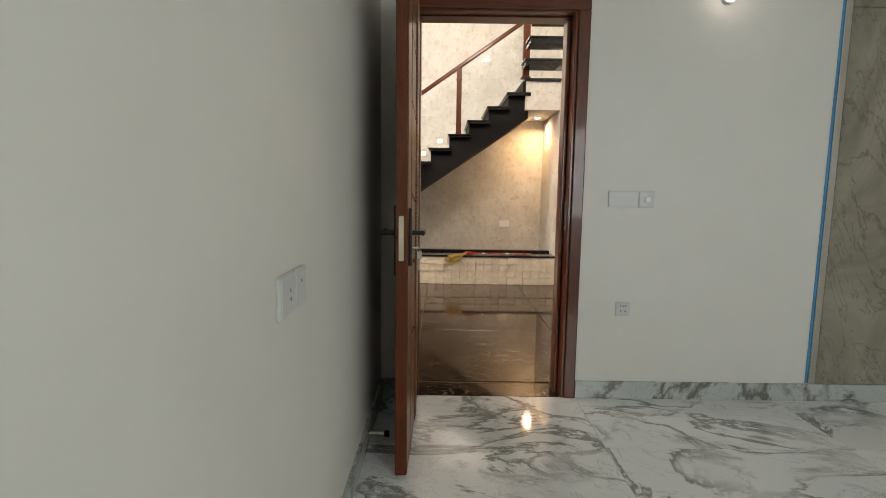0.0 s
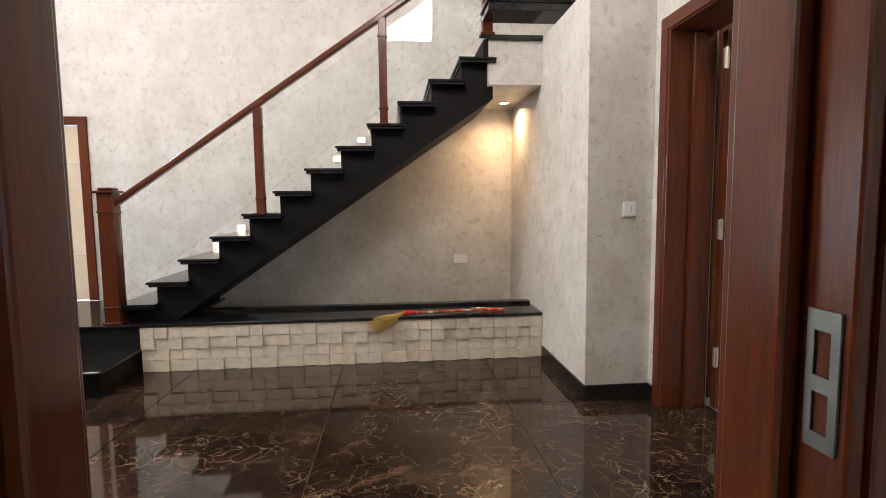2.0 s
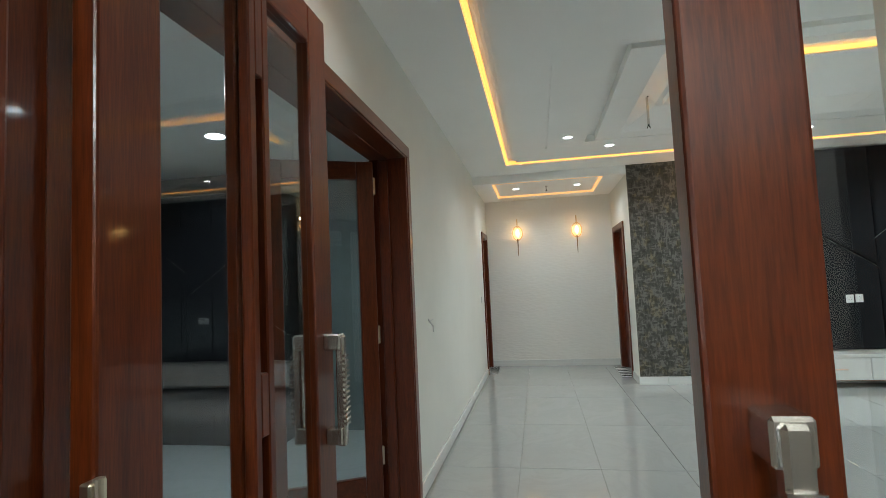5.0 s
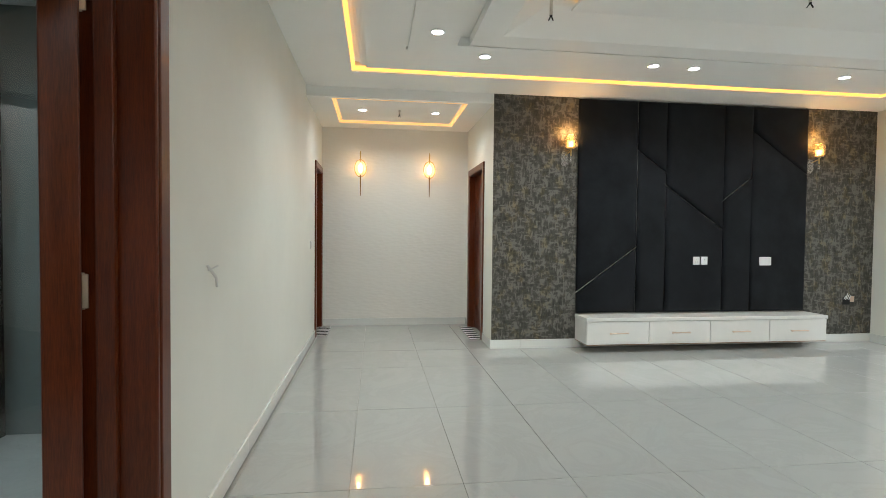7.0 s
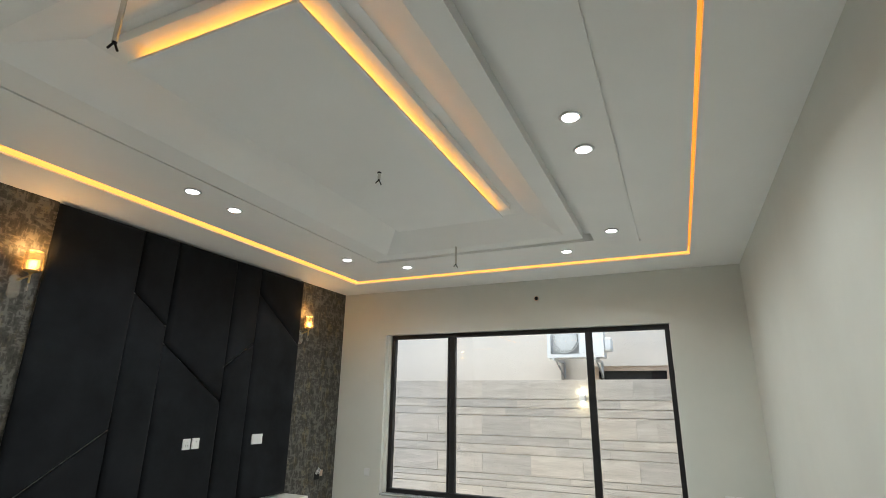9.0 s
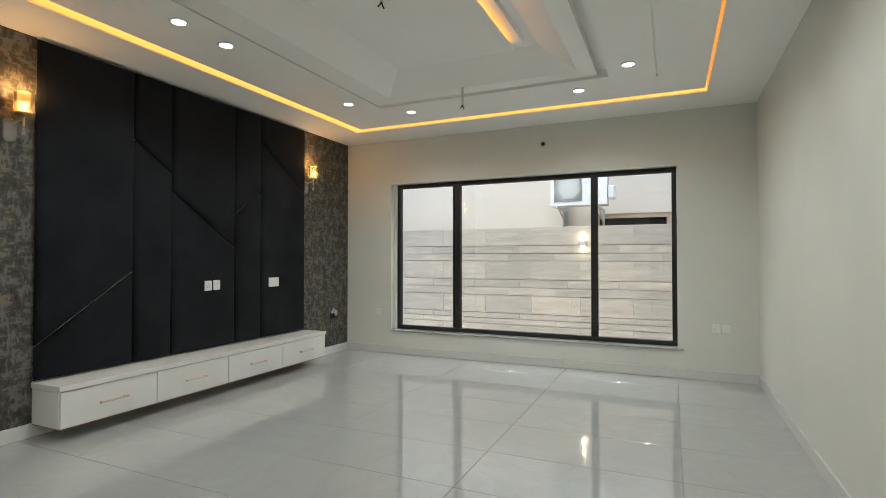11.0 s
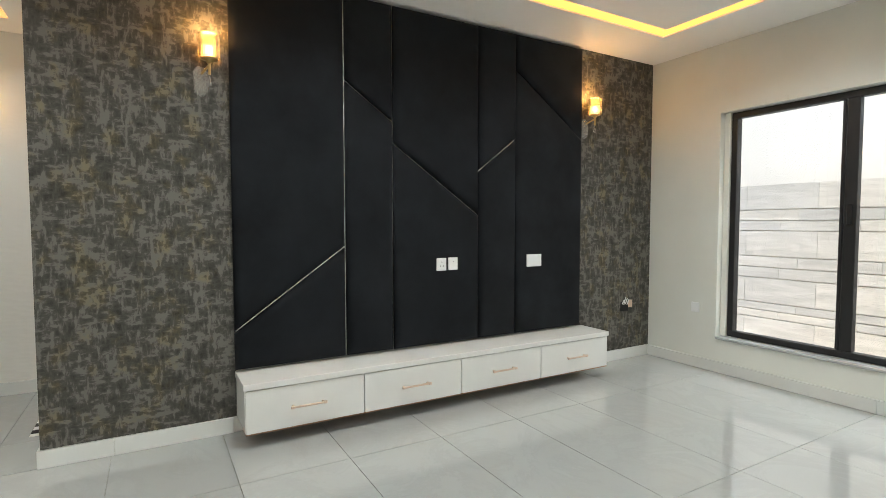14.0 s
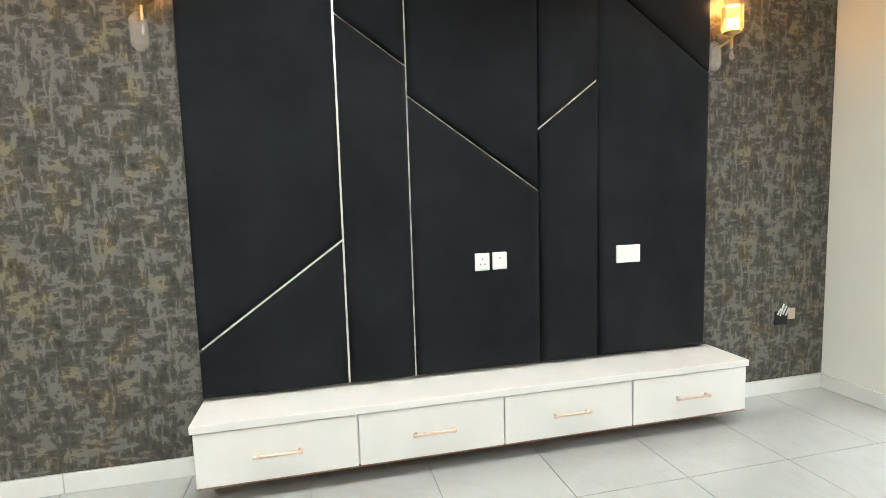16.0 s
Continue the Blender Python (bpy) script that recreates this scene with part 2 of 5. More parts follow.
GRANITE = plain("black_granite", (0.012, 0.013, 0.014), 0.12, vary=0.5, scale=120, bump=0.0)
BLACKPAINT = plain("black_stair_paint", (0.0045, 0.004, 0.004), 0.6, vary=0.3, scale=20)
BLACKPAINT.node_tree.nodes["Principled BSDF"].inputs["Specular IOR Level"].default_value = 0.2
SLAB = grey_slab("grey_brown_marble")
PAPER = fleck_paper("flecked_wallpaper")
TVPAPER = brushed_paper("brushed_wallpaper")
EMBOSS = embossed("embossed_wallpaper")
WOOD = wood("red_brown_wood", (0.052, 0.0086, 0.0024), (0.148, 0.0300, 0.0060))
WOODX = wood("red_brown_wood_across", (0.052, 0.0086, 0.0024), (0.148, 0.0300, 0.0060), along='x')
WOODY = wood("red_brown_wood_along", (0.052, 0.0086, 0.0024), (0.148, 0.0300, 0.0060), along='y')
LEAFWOOD = wood("brown_door_veneer", (0.088, 0.025, 0.0075), (0.190, 0.060, 0.018), 0.4)
PALEDOOR = plain("pale_door_veneer", (0.58, 0.47, 0.33), 0.45)
VELVET = plain("black_velvet", (0.0112, 0.0128, 0.0153), 0.9, vary=0.35, scale=2.5, bump=0.2, bump_scale=400)
VELVET.node_tree.nodes["Principled BSDF"].inputs["Sheen Weight"].default_value = 0.05
VELVET.node_tree.nodes["Principled BSDF"].inputs["Specular IOR Level"].default_value = 0.1
GOLD = plain("pale_gold_strip", (1.0, 0.96, 0.86), 0.38, 1.0, bump=0)
BRASS = plain("rose_gold", (0.72, 0.57, 0.46), 0.42, 1.0, bump=0)
CHROME = plain("nickel", (0.62, 0.60, 0.55), 0.25, 1.0, bump=0)
DULLSTEEL = plain("dull_steel", (0.20, 0.21, 0.19), 0.5, 1.0, bump=0)
HINGE = plain("dull_nickel", (0.70, 0.64, 0.50), 0.3, 1.0, bump=0)
PLATE = plain("grey_white_plastic", (0.56, 0.57, 0.555), 0.3, vary=0.02, bump=0)
SLOT = plain("dark_socket_slot", (0.06, 0.055, 0.05), 0.6, bump=0)
RAWWOOD = plain("raw_brown_board", (0.30, 0.165, 0.085), 0.6, vary=0.15, scale=20)
DARKBRASS = plain("dark_brass", (0.22, 0.14, 0.06), 0.4, 1.0, bump=0)
OLDBRASS = plain("aged_brass", (0.55, 0.40, 0.18), 0.35, 1.0, bump=0)
BLACKMETAL = plain("black_metal", (0.015, 0.015, 0.016), 0.4, 0.3, bump=0)
LACQUER = plain("white_lacquer", (0.72, 0.72, 0.69), 0.22, vary=0.02, bump=0)
PLASTIC = plain("white_plastic", (0.78, 0.79, 0.78), 0.3, vary=0.02, bump=0)
DARK = plain("black_gap", (0.01, 0.01, 0.01), 0.8, bump=0)
ALU = plain("black_window_frame", (0.010, 0.010, 0.011), 0.45, bump=0)
LEDFLOAT = glowing("hidden_warm_led", (1.0, 0.44, 0.06), 2.7)
GLASS = clear("clear_glass", (0.97, 1.0, 0.99))
# Warm tint gives the crystal shade the colour of its bulb's glow.
GLOWCRYSTAL = clear("glow_tinted_crystal", (1.0, 0.86, 0.60), 0.16, 0.88)
CRYSTAL = clear("crystal", (0.97, 0.94, 0.88), 0.10, 0.8)
# LED strip colours, worn by the lit slot faces as well.
LEDWARM = glowing("warm_led_strip", (1.0, 0.50, 0.12), 0.62)
LEDDIM = glowing("dim_orange_led_strip", (1.0, 0.42, 0.06), 0.36)
BULBDIM = glowing("dim_white_bulb", (1.0, 0.98, 0.94), 3.0)
BULBRING = glowing("orange_bulb", (1.0, 0.50, 0.13), 4.0)
LEDSOFT = glowing("soft_led_strip", (1.0, 0.60, 0.25), 0.24)
LEDCOOL = glowing("downlight_lens", (1.0, 0.98, 0.95), 10.0)
BULB = glowing("warm_bulb", (1.0, 0.52, 0.15), 7.0)
BULBSOFT = glowing("warm_step_light", (1.0, 0.78, 0.45), 1.6)
TRAV = travertine("travertine_cladding")
RENDER = plain("outdoor_plaster", (0.68, 0.625, 0.545), 0.8, vary=0.05, scale=1.2, bump=0.1, bump_scale=60)
STONE3D = plain("cream_split_stone", (0.62, 0.55, 0.44), 0.7, vary=0.14, scale=25, bump=0.3, bump_scale=120)
STRAW = plain("straw", (0.50, 0.34, 0.09), 0.8, vary=0.4, scale=90)
RED = plain("red_plastic", (0.50, 0.02, 0.02), 0.35, bump=0)
COPPER = plain("copper_foil", (0.62, 0.20, 0.09), 0.35, 0.7, vary=0.3, scale=60, bump=0)
BLUE = plain("blue_masking_tape", (0.06, 0.28, 0.52), 0.6, bump=0)
KITCHEN = plain("black_cabinet", (0.012, 0.012, 0.014), 0.15, bump=0)
KITCHTILE = plain("grey_green_kitchen_tile", (0.15, 0.18, 0.17), 0.2, vary=0.1, scale=3, bump=0)
KITCHWALL = plain("pale_blue_kitchen_paint", (0.55, 0.62, 0.64), 0.5, vary=0.03, scale=1)
ACWHITE = plain("ac_enamel", (0.72, 0.73, 0.72), 0.4, vary=0.04, bump=0)


# ---- mesh helpers (plan units in, metres out) ----
def bx(bm, a, b, bevel=0.0, seg=1):
    r = bmesh.ops.create_cube(bm, size=1)
    for v in r["verts"]:
        v.co = [(a[i] + b[i]) / 2 + v.co[i] * (b[i] - a[i]) for i in range(3)]
    if bevel:
        es = list({e for v in r["verts"] for e in v.link_edges})
        bmesh.ops.bevel(bm, geom=es, offset=bevel, segments=seg, profile=0.5, affect='EDGES', clamp_overlap=True)
    return bm


def box(a, b, bevel=0.0, seg=1):
    return bx(bmesh.new(), a, b, bevel, seg)


def prism(bm, pts, axis, lo, hi, bevel=0.0):
    """A polygon in the two other axes, drawn out along axis from lo to hi."""
    def at(p, c):
        return {'x': (c, p[0], p[1]), 'y': (p[0], c, p[1]), 'z': (p[0], p[1], c)}[axis]
    a = [bm.verts.new(at(p, lo)) for p in pts]
    b = [bm.verts.new(at(p, hi)) for p in pts]
    fs = [bm.faces.new(a), bm.faces.new(b)]
    n = len(pts)
    for i in range(n):
        fs.append(bm.faces.new((a[i], a[(i + 1) % n], b[(i + 1) % n], b[i])))
    bmesh.ops.recalc_face_normals(bm, faces=fs)
    if bevel:
        es = list({e for f in fs for e in f.edges})
        bmesh.ops.bevel(bm, geom=es, offset=bevel, segments=2, profile=0.5, affect='EDGES', clamp_overlap=True)
    return bm


def rod(bm, p, q, r0, r1=None, n=12):
    p, q = Vector(p), Vector(q)
    d = q - p
    m = Matrix.Translation((p + q) / 2) @ d.to_track_quat('Z', 'Y').to_matrix().to_4x4()
    bmesh.ops.create_cone(bm, cap_ends=True, segments=n, radius1=r0, radius2=r0 if r1 is None else r1, depth=d.length, matrix=m)
    return bm


def turned(bm, centre, profile, n=24, axis='z'):
    """A lathed shape: profile is rows of radius and height."""
    c = Vector(centre)
    rings = []
    for r, h in profile:
        ring = []
        for i in range(n):
            a = 2 * math.pi * i / n
            o = {'z': (r * math.cos(a), r * math.sin(a), h), 'x': (h, r * math.cos(a), r * math.sin(a)), 'y': (r * math.cos(a), h, r * math.sin(a))}[axis]
            ring.append(bm.verts.new(c + Vector(o)))
        rings.append(ring)
    fs = []
    for a, b in zip(rings, rings[1:]):
        for i in range(n):
            fs.append(bm.faces.new((a[i], a[(i + 1) % n], b[(i + 1) % n], b[i])))
    fs += [bm.faces.new(rings[0]), bm.faces.new(rings[-1])]
    bmesh.ops.recalc_face_normals(bm, faces=fs)
    for f in fs[:-2]:
        f.smooth = True
    return bm


def with_holes(bm, xs, ys, holes, axis, lo, hi):
    """A slab from xs[0] to xs[1] and ys[0] to ys[1], with rectangular holes (x0, x1, y0, y1) through it along axis."""
    us = sorted({xs[0], xs[1], *[h[0] for h in holes], *[h[1] for h in holes]})
    vs = sorted({ys[0], ys[1], *[h[2] for h in holes], *[h[3] for h in holes]})
    us = [u for u in us if xs[0] <= u <= xs[1]]
    vs = [v for v in vs if ys[0] <= v <= ys[1]]
    solid = {}
    for i in range(len(us) - 1):
        for j in range(len(vs) - 1):
            cu, cv = (us[i] + us[i + 1]) / 2, (vs[j] + vs[j + 1]) / 2
            solid[i, j] = not any(h[0] < cu < h[1] and h[2] < cv < h[3] for h in holes)
    grid = {}

    def vert(i, j, k):
        if (i, j, k) not in grid:
            p, c = (us[i], vs[j]), (lo, hi)[k]
            grid[i, j, k] = bm.verts.new({'x': (c, p[0], p[1]), 'y': (p[0], c, p[1]), 'z': (p[0], p[1], c)}[axis])
        return grid[i, j, k]
    fs = []
    for (i, j), s in solid.items():
        if not s:
            continue
        for k in (0, 1):
            fs.append(bm.faces.new((vert(i, j, k), vert(i + 1, j, k), vert(i + 1, j + 1, k), vert(i, j + 1, k))))
        for di, dj, a, b in ((-1, 0, (i, j), (i, j + 1)), (1, 0, (i + 1, j), (i + 1, j + 1)), (0, -1, (i, j), (i + 1, j)), (0, 1, (i, j + 1), (i + 1, j + 1))):
            if not solid.get((i + di, j + dj)):
                fs.append(bm.faces.new((vert(*a, 0), vert(*b, 0), vert(*b, 1), vert(*a, 1))))
    bmesh.ops.recalc_face_normals(bm, faces=bm.faces[:])
    return bm


BASE = {}


def finish(name, bm, material, base=(0, 0, 0), smooth=False):
    for v in bm.verts:
        v.co = [(v.co[i] - base[i]) * U for i in range(3)]
    me = bpy.data.meshes.new(name)
    bm.to_mesh(me)
    bm.free()
    me.materials.append(material)
    if smooth:
        for poly in me.polygons:
            poly.use_smooth = True
    return me


def setting(name, bm, material, label="", category=""):
    return tagged(new(name, finish(name, bm, material)), label, category, kind="structure")


def thing(name, base, label, category, group="", kind=""):
    ob = new(name)
    ob.empty_display_size = 0.1
    ob.location = [c * U for c in base]
    BASE[ob.name] = tuple(base)
    return tagged(ob, label, category, group, kind)


def part(name, bm, material, parent, label="", smooth=False):
    base = BASE.get(parent.name, (0, 0, 0))
    ob = new(name, finish(name, bm, material, base, smooth))
    ob.parent = parent
    BASE[ob.name] = base
    if label:
        ob["label"] = label
    return ob


def shifted(x, y, z, turn=0.0):
    return pose(x * U, y * U, z * U, 0, 0, turn)


# ---- structure: bedroom ----
H = 6.2          # lobby height
CZ = 3.16        # lounge soffit
setting("floor_bedroom_bed", box((-0.7, -3.2, -0.12), (3.63, 2.9, -0.012)), GROUT, "grey screed under the bedroom tiles", "floor")
setting("wall_bedroom_west", box((-0.7, -3.2, 0), (-0.45, 2.766, 3.1)), BEDWALL, "plain pale painted bedroom wall", "wall")
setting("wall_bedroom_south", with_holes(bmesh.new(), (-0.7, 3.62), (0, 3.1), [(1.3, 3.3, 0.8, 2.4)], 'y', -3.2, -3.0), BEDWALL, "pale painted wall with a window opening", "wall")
setting("wall_bedroom_east", box((3.40, -3.0, 0), (3.62, 2.766, 3.1)), BEDWALL, "plain pale painted bedroom wall", "wall")
setting("wall_bedroom_north", with_holes(bmesh.new(), (-0.7, 3.62), (0, 3.1), [(-0.28, 0.745, -1, 2.40)], 'y', 2.766, 2.985), BEDWALL, "pale painted wall with the door opening", "wall")
setting("ceiling_bedroom", box((-0.7, -3.2, 3.1), (3.63, 2.79, 3.2)), CEIL, "white bedroom ceiling", "ceiling")
for a, b in (((0.80, 2.752, 0), (3.4, 2.766, 0.112)), ((-0.45, -3.0, 0), (-0.436, 2.766, 0.112)), ((-0.436, 2.752, 0), (-0.32, 2.766, 0.112))):
    setting("baseboard_bedroom", box(a, b), BEDBASE, "veined grey-white marble baseboard", "baseboard")

# ---- structure: lobby ----
setting("floor_lobby_bed", box((-4.9, 2.9, -0.12), (2.2, 8.1, -0.012)), BROWNGROUT, "tan grout under the lobby tiles", "floor")
setting("wall_lobby_south", with_holes(bmesh.new(), (-4.9, 2.2), (0, H), [(-0.28, 0.745, -1, 2.40), (-0.06, 0.86, 3.86, 4.86)], 'y', 2.987, 3.02), PAPER, "flecked cream wallpaper on the lobby wall", "wall")
setting("wall_lobby_south_upper", with_holes(bmesh.new(), (-4.9, 2.2), (3.2, H), [(-0.06, 0.86, 3.86, 4.86)], 'y', 2.8, 2.984), PAPER, "lobby wall above the bedroom", "wall")
setting("wall_lobby_west", with_holes(bmesh.new(), (2.8, 8.1), (0, H), [(3.68, 5.64, 3.56, 4.74), (6.50, 7.80, 0.45, 2.28)], 'x', -4.75, -4.5), PAPER, "flecked wallpaper wall with a high window", "wall")
setting("wall_lobby_north", with_holes(bmesh.new(), (-4.75, 2.2), (0, H), [(-3.85, -2.91, 0.39, 2.30)], 'y', 7.85, 8.1), PAPER, "flecked cream wallpaper behind the stair", "wall")
setting("ceiling_lobby", box((-4.9, 2.8, H), (2.3, 8.1, H + 0.15)), CEIL, "white lobby ceiling", "ceiling")
setting("wall_column", box((1.5, 5.6, 0), (1.958, 7.85, 2.80)), PAPER, "flecked cream wallpaper on a boxed column", "wall")
setting("wall_double_door", with_holes(bmesh.new(), (2.985, 7.85), (0, H), [(3.50, 5.44, -1, 2.49)], 'x', 1.96, 2.2), PAPER, "flecked wallpaper round the double door", "wall")
for a, b in (((1.486, 5.586, 0), (1.50, 6.60, 0.112)), ((1.50, 5.586, 0), (1.955, 5.60, 0.112)), ((1.946, 5.505, 0), (1.96, 5.586, 0.112))):
    setting("baseboard_lobby", box(a, b), GRANITE, "black granite baseboard", "baseboard")

# ---- structure: lounge, foyer, corridor ----
setting("floor_lounge_bed", box((2.2, -2.3, -0.12), (11.4, 5.8, -0.010)), GROUT, "grey grout under the lounge tiles", "floor")
setting("wall_foyer_west", with_holes(bmesh.new(), (3.3, 5.574), (0, 3.5), [(3.50, 5.44, -1, 2.49)], 'x', 2.203, 2.29), WALL, "white painted wall round the double door", "wall")
setting("wall_foyer_south", box((2.2, 3.10, 0), (3.84, 3.30, 3.5)), WALL, "white painted foyer wall", "wall")
setting("wall_lounge_west", box((3.64, -2.3, 0), (3.84, 3.10, 3.5)), WALL, "white painted lounge wall", "wall")
setting("wall_lounge_north", with_holes(bmesh.new(), (2.2, 11.3), (0, 3.5), [(2.44, 5.16, -1, 2.48), (10.29, 11.03, -1, 2.33)], 'y', 5.574, 5.80), WALL, "white painted wall with the kitchen doorway", "wall")
setting("wall_lounge_south", with_holes(bmesh.new(), (3.64, 9.6), (0, 3.5), [(4.662, 8.548, 0.345, 2.506)], 'y', -2.28, -2.055), WALL, "white painted wall with the wide window", "wall")
setting("wall_tv", box((9.33, -2.055, 0), (9.56, 3.32, 3.5)), WALL, "white painted wall behind the wallpaper", "wall")
setting("wall_corridor_south", with_holes(bmesh.new(), (9.56, 11.3), (0, 3.5), [(9.90, 10.84, -1, 2.32)], 'y', 3.12, 3.32), WALL, "white painted corridor wall with a door", "wall")
setting("wall_corridor_end", box((11.11, 3.32, 0), (11.3, 5.574, 3.5)), EMBOSS, "embossed white wallpaper at the corridor end", "wall")
setting("wallpaper_tv", with_holes(bmesh.new(), (-2.05, 3.318), (0.112, CZ), [(-0.957, 2.228, 0.0, 3.2)], 'x', 9.322, 9.33), TVPAPER, "dark brushed wallpaper with grey and gold flecks", "wallpaper")


def baseboards(name, runs, material, label):
    for a, b in runs:
        setting(name, box(a, b, 0.002), material, label, "baseboard")


BB = 0.108
baseboards("baseboard", [((9.315, 2.95, 0), (9.33, 3.335, BB)), ((9.315, 2.25, 0), (9.33, 2.947, BB)), ((9.315, -2.04, 0), (9.33, -0.98, BB)), ((9.33, 3.32, 0), (9.82, 3.335, BB)), ((10.92, 3.32, 0), (11.095, 3.335, BB)),
                         ((11.095, 3.335, 0), (11.11, 4.1, BB)), ((11.095, 4.103, 0), (11.11, 5.56, BB)), ((5.25, 5.559, 0), (6.5, 5.574, BB)), ((6.503, 5.559, 0), (7.8, 5.574, BB)), ((7.803, 5.559, 0), (9.1, 5.574, BB)), ((9.103, 5.559, 0), (10.2, 5.574, BB)),
                         ((3.84, -2.055, 0), (4.7, -2.04, BB)), ((4.703, -2.055, 0), (6.0, -2.04, BB)), ((6.003, -2.055, 0), (7.25, -2.04, BB)), ((7.253, -2.055, 0), (9.315, -2.04, BB)), ((3.84, -2.04, 0), (3.855, 1.0, BB)), ((3.84, 1.003, 0), (3.855, 3.3, BB)), ((2.3, 3.30, 0), (3.855, 3.315, BB))],
           BASETILE, "white tile baseboard")

# ---- ceilings ----
COVE = (4.37, 8.73, -1.43, 5.02)
FOYER = (2.72, 3.79, 3.66, 5.40)
CORR = (9.40, 10.74, 3.63, 5.29)
cb = bmesh.new()
with_holes(cb, (2.2, 9.33), (-2.2, 5.6), [COVE, FOYER], 'z', CZ, CZ + 0.11)
setting("ceiling_lounge", cb, CEIL, "white gypsum ceiling soffit with lit coves", "ceiling")
g = 0.135
pb = bmesh.new()
with_holes(pb, (COVE[0] + 0.026, COVE[1] - g), (COVE[2] + g, COVE[3] - 0.155),
           [(5.27, 5.36, -0.55, 4.02), (7.806, 7.83, -0.55, 4.02), (5.27, 7.83, 3.91, 4.02), (5.27, 7.83, -0.55, -0.46), (5.52, 7.55, -0.28, 3.66), (5.3, 7.98, 4.468, 4.483), (4.832, 4.847, -0.72, 3.4)], 'z', CZ + 0.004, CZ + 0.083)
setting("ceiling_tray", pb, CEIL, "white gypsum ceiling panel with recessed grooves", "ceiling")
for k, (ya, yb, dz) in enumerate(((0.155, 0.123, 0.024), (0.123, 0.090, 0.040), (0.090, 0.062, 0.056), (0.062, 0.036, 0.070))):
    setting("ceiling_cove_step", box((COVE[0] + 0.03, COVE[3] - ya, CZ + dz), (COVE[1] - g - 0.002, COVE[3] - yb, CZ + 0.084), 0.002), CEIL, "stepped white gypsum moulding in the cove", "ceiling")
gb = bmesh.new()
with_holes(gb, (COVE[0] + g, COVE[1] - g), (COVE[2] + g, COVE[3] - g), [(5.52, 7.55, -0.28, 3.66)], 'z', CZ + 0.085, CZ + 0.108)
for a, b in (((5.2, 4.44), (8.05, 4.51)), ((4.80, -0.8), (4.88, 3.5))):
    bx(gb, (*a, CZ + 0.020), (*b, CZ + 0.024))
setting("ceiling_groove_back", gb, CEIL, "white back of the ceiling grooves", "ceiling")
sb = bmesh.new()
lo, hi = [(5.52, -0.28), (7.55, -0.28), (7.55, 3.66), (5.52, 3.66)], [(5.80, 0.10), (7.23, 0.10), (7.23, 3.36), (5.80, 3.36)]
va = [sb.verts.new((x, y, CZ + 0.004)) for x, y in lo]
vb = [sb.verts.new((x, y, CZ + 0.16)) for x, y in hi]
for i in range(4):
    sb.faces.new((va[i], va[(i + 1) % 4], vb[(i + 1) % 4], vb[i]))
sb.faces.new(vb)
setting("ceiling_recess", sb, CEIL, "white sloped ceiling recess", "ceiling")
setting("ceiling_float", box((5.95, 0.36, CZ + 0.030), (7.04, 3.24, CZ + 0.05), 0.003), CEIL, "floating white ceiling panel with a lit edge", "ceiling")
setting("ceiling_shelf", box((5.878, 0.36, CZ + 0.100), (7.04, 3.312, CZ + 0.159), 0.003), CEIL, "stepped white shelf above the floating panel", "ceiling")
# Added slab, out of sight, that keeps sky light out of the ceiling void.
setting("ceiling_cap", box((2.2, -2.3, CZ + 0.30), (9.6, 5.8, CZ + 0.36)), CEIL, "unseen slab added over the lounge to block light", "ceiling")
setting("ceiling_foyer_tray", box((FOYER[0] + g, FOYER[2] + g, CZ + 0.004), (FOYER[1] - g, FOYER[3] - g, CZ + 0.10)), CEIL, "white foyer ceiling panel", "ceiling")
kb = bmesh.new()
with_holes(kb, (9.332, 11.3), (3.32, 5.6), [CORR], 'z', 3.04, 3.30)
setting("ceiling_corridor", kb, CEIL, "white corridor ceiling with a lit recess", "ceiling")
setting("ceiling_corridor_tray", box((CORR[0] + 0.05, CORR[2] + 0.05, 3.065), (CORR[1] - 0.05, CORR[3] - 0.05, 3.22)), CEIL, "raised white corridor ceiling panel", "ceiling")


def strip_ring(name, rect, z, width, material, label):
    """An LED strip round the inside of a rectangular slot."""
    x0, x1, y0, y1 = rect
    ob = thing(name, ((x0 + x1) / 2, (y0 + y1) / 2, z), label, "led strip", "ceiling led strips")
    north = 0.034 if rect is COVE else width
    for i, (a, b) in enumerate((((x0, y0), (x1, y0 + width)), ((x0, y1 - north), (x1, y1)), ((x0, y0 + width), (x0 + width, y1 - width)), ((x1 - width, y0 + width), (x1, y1 - width)))):
        part("led", box((a[0], a[1], z), (b[0], b[1], z + 0.006)), LEDDIM if i == 2 and material is LEDWARM else material, ob)
    e = 0.003
    # Glowing bands on the slot's outer faces stand in for LED light falling there.
    for i, (a, b) in enumerate((((x0 + e, y0 + e), (x1 - e, y0 + 2 * e)), ((x0 + e, y1 - 2 * e), (x1 - e, y1 - e)), ((x0 + e, y0 + 2 * e), (x0 + 2 * e, y1 - 2 * e)), ((x1 - 2 * e, y0 + 2 * e), (x1 - e, y1 - 2 * e)))):
        part("lit_slot_face", box((a[0], a[1], z - 0.05), (b[0], b[1], z - 0.0005)), LEDDIM if i == 2 and material is LEDWARM else material, ob)
    return ob


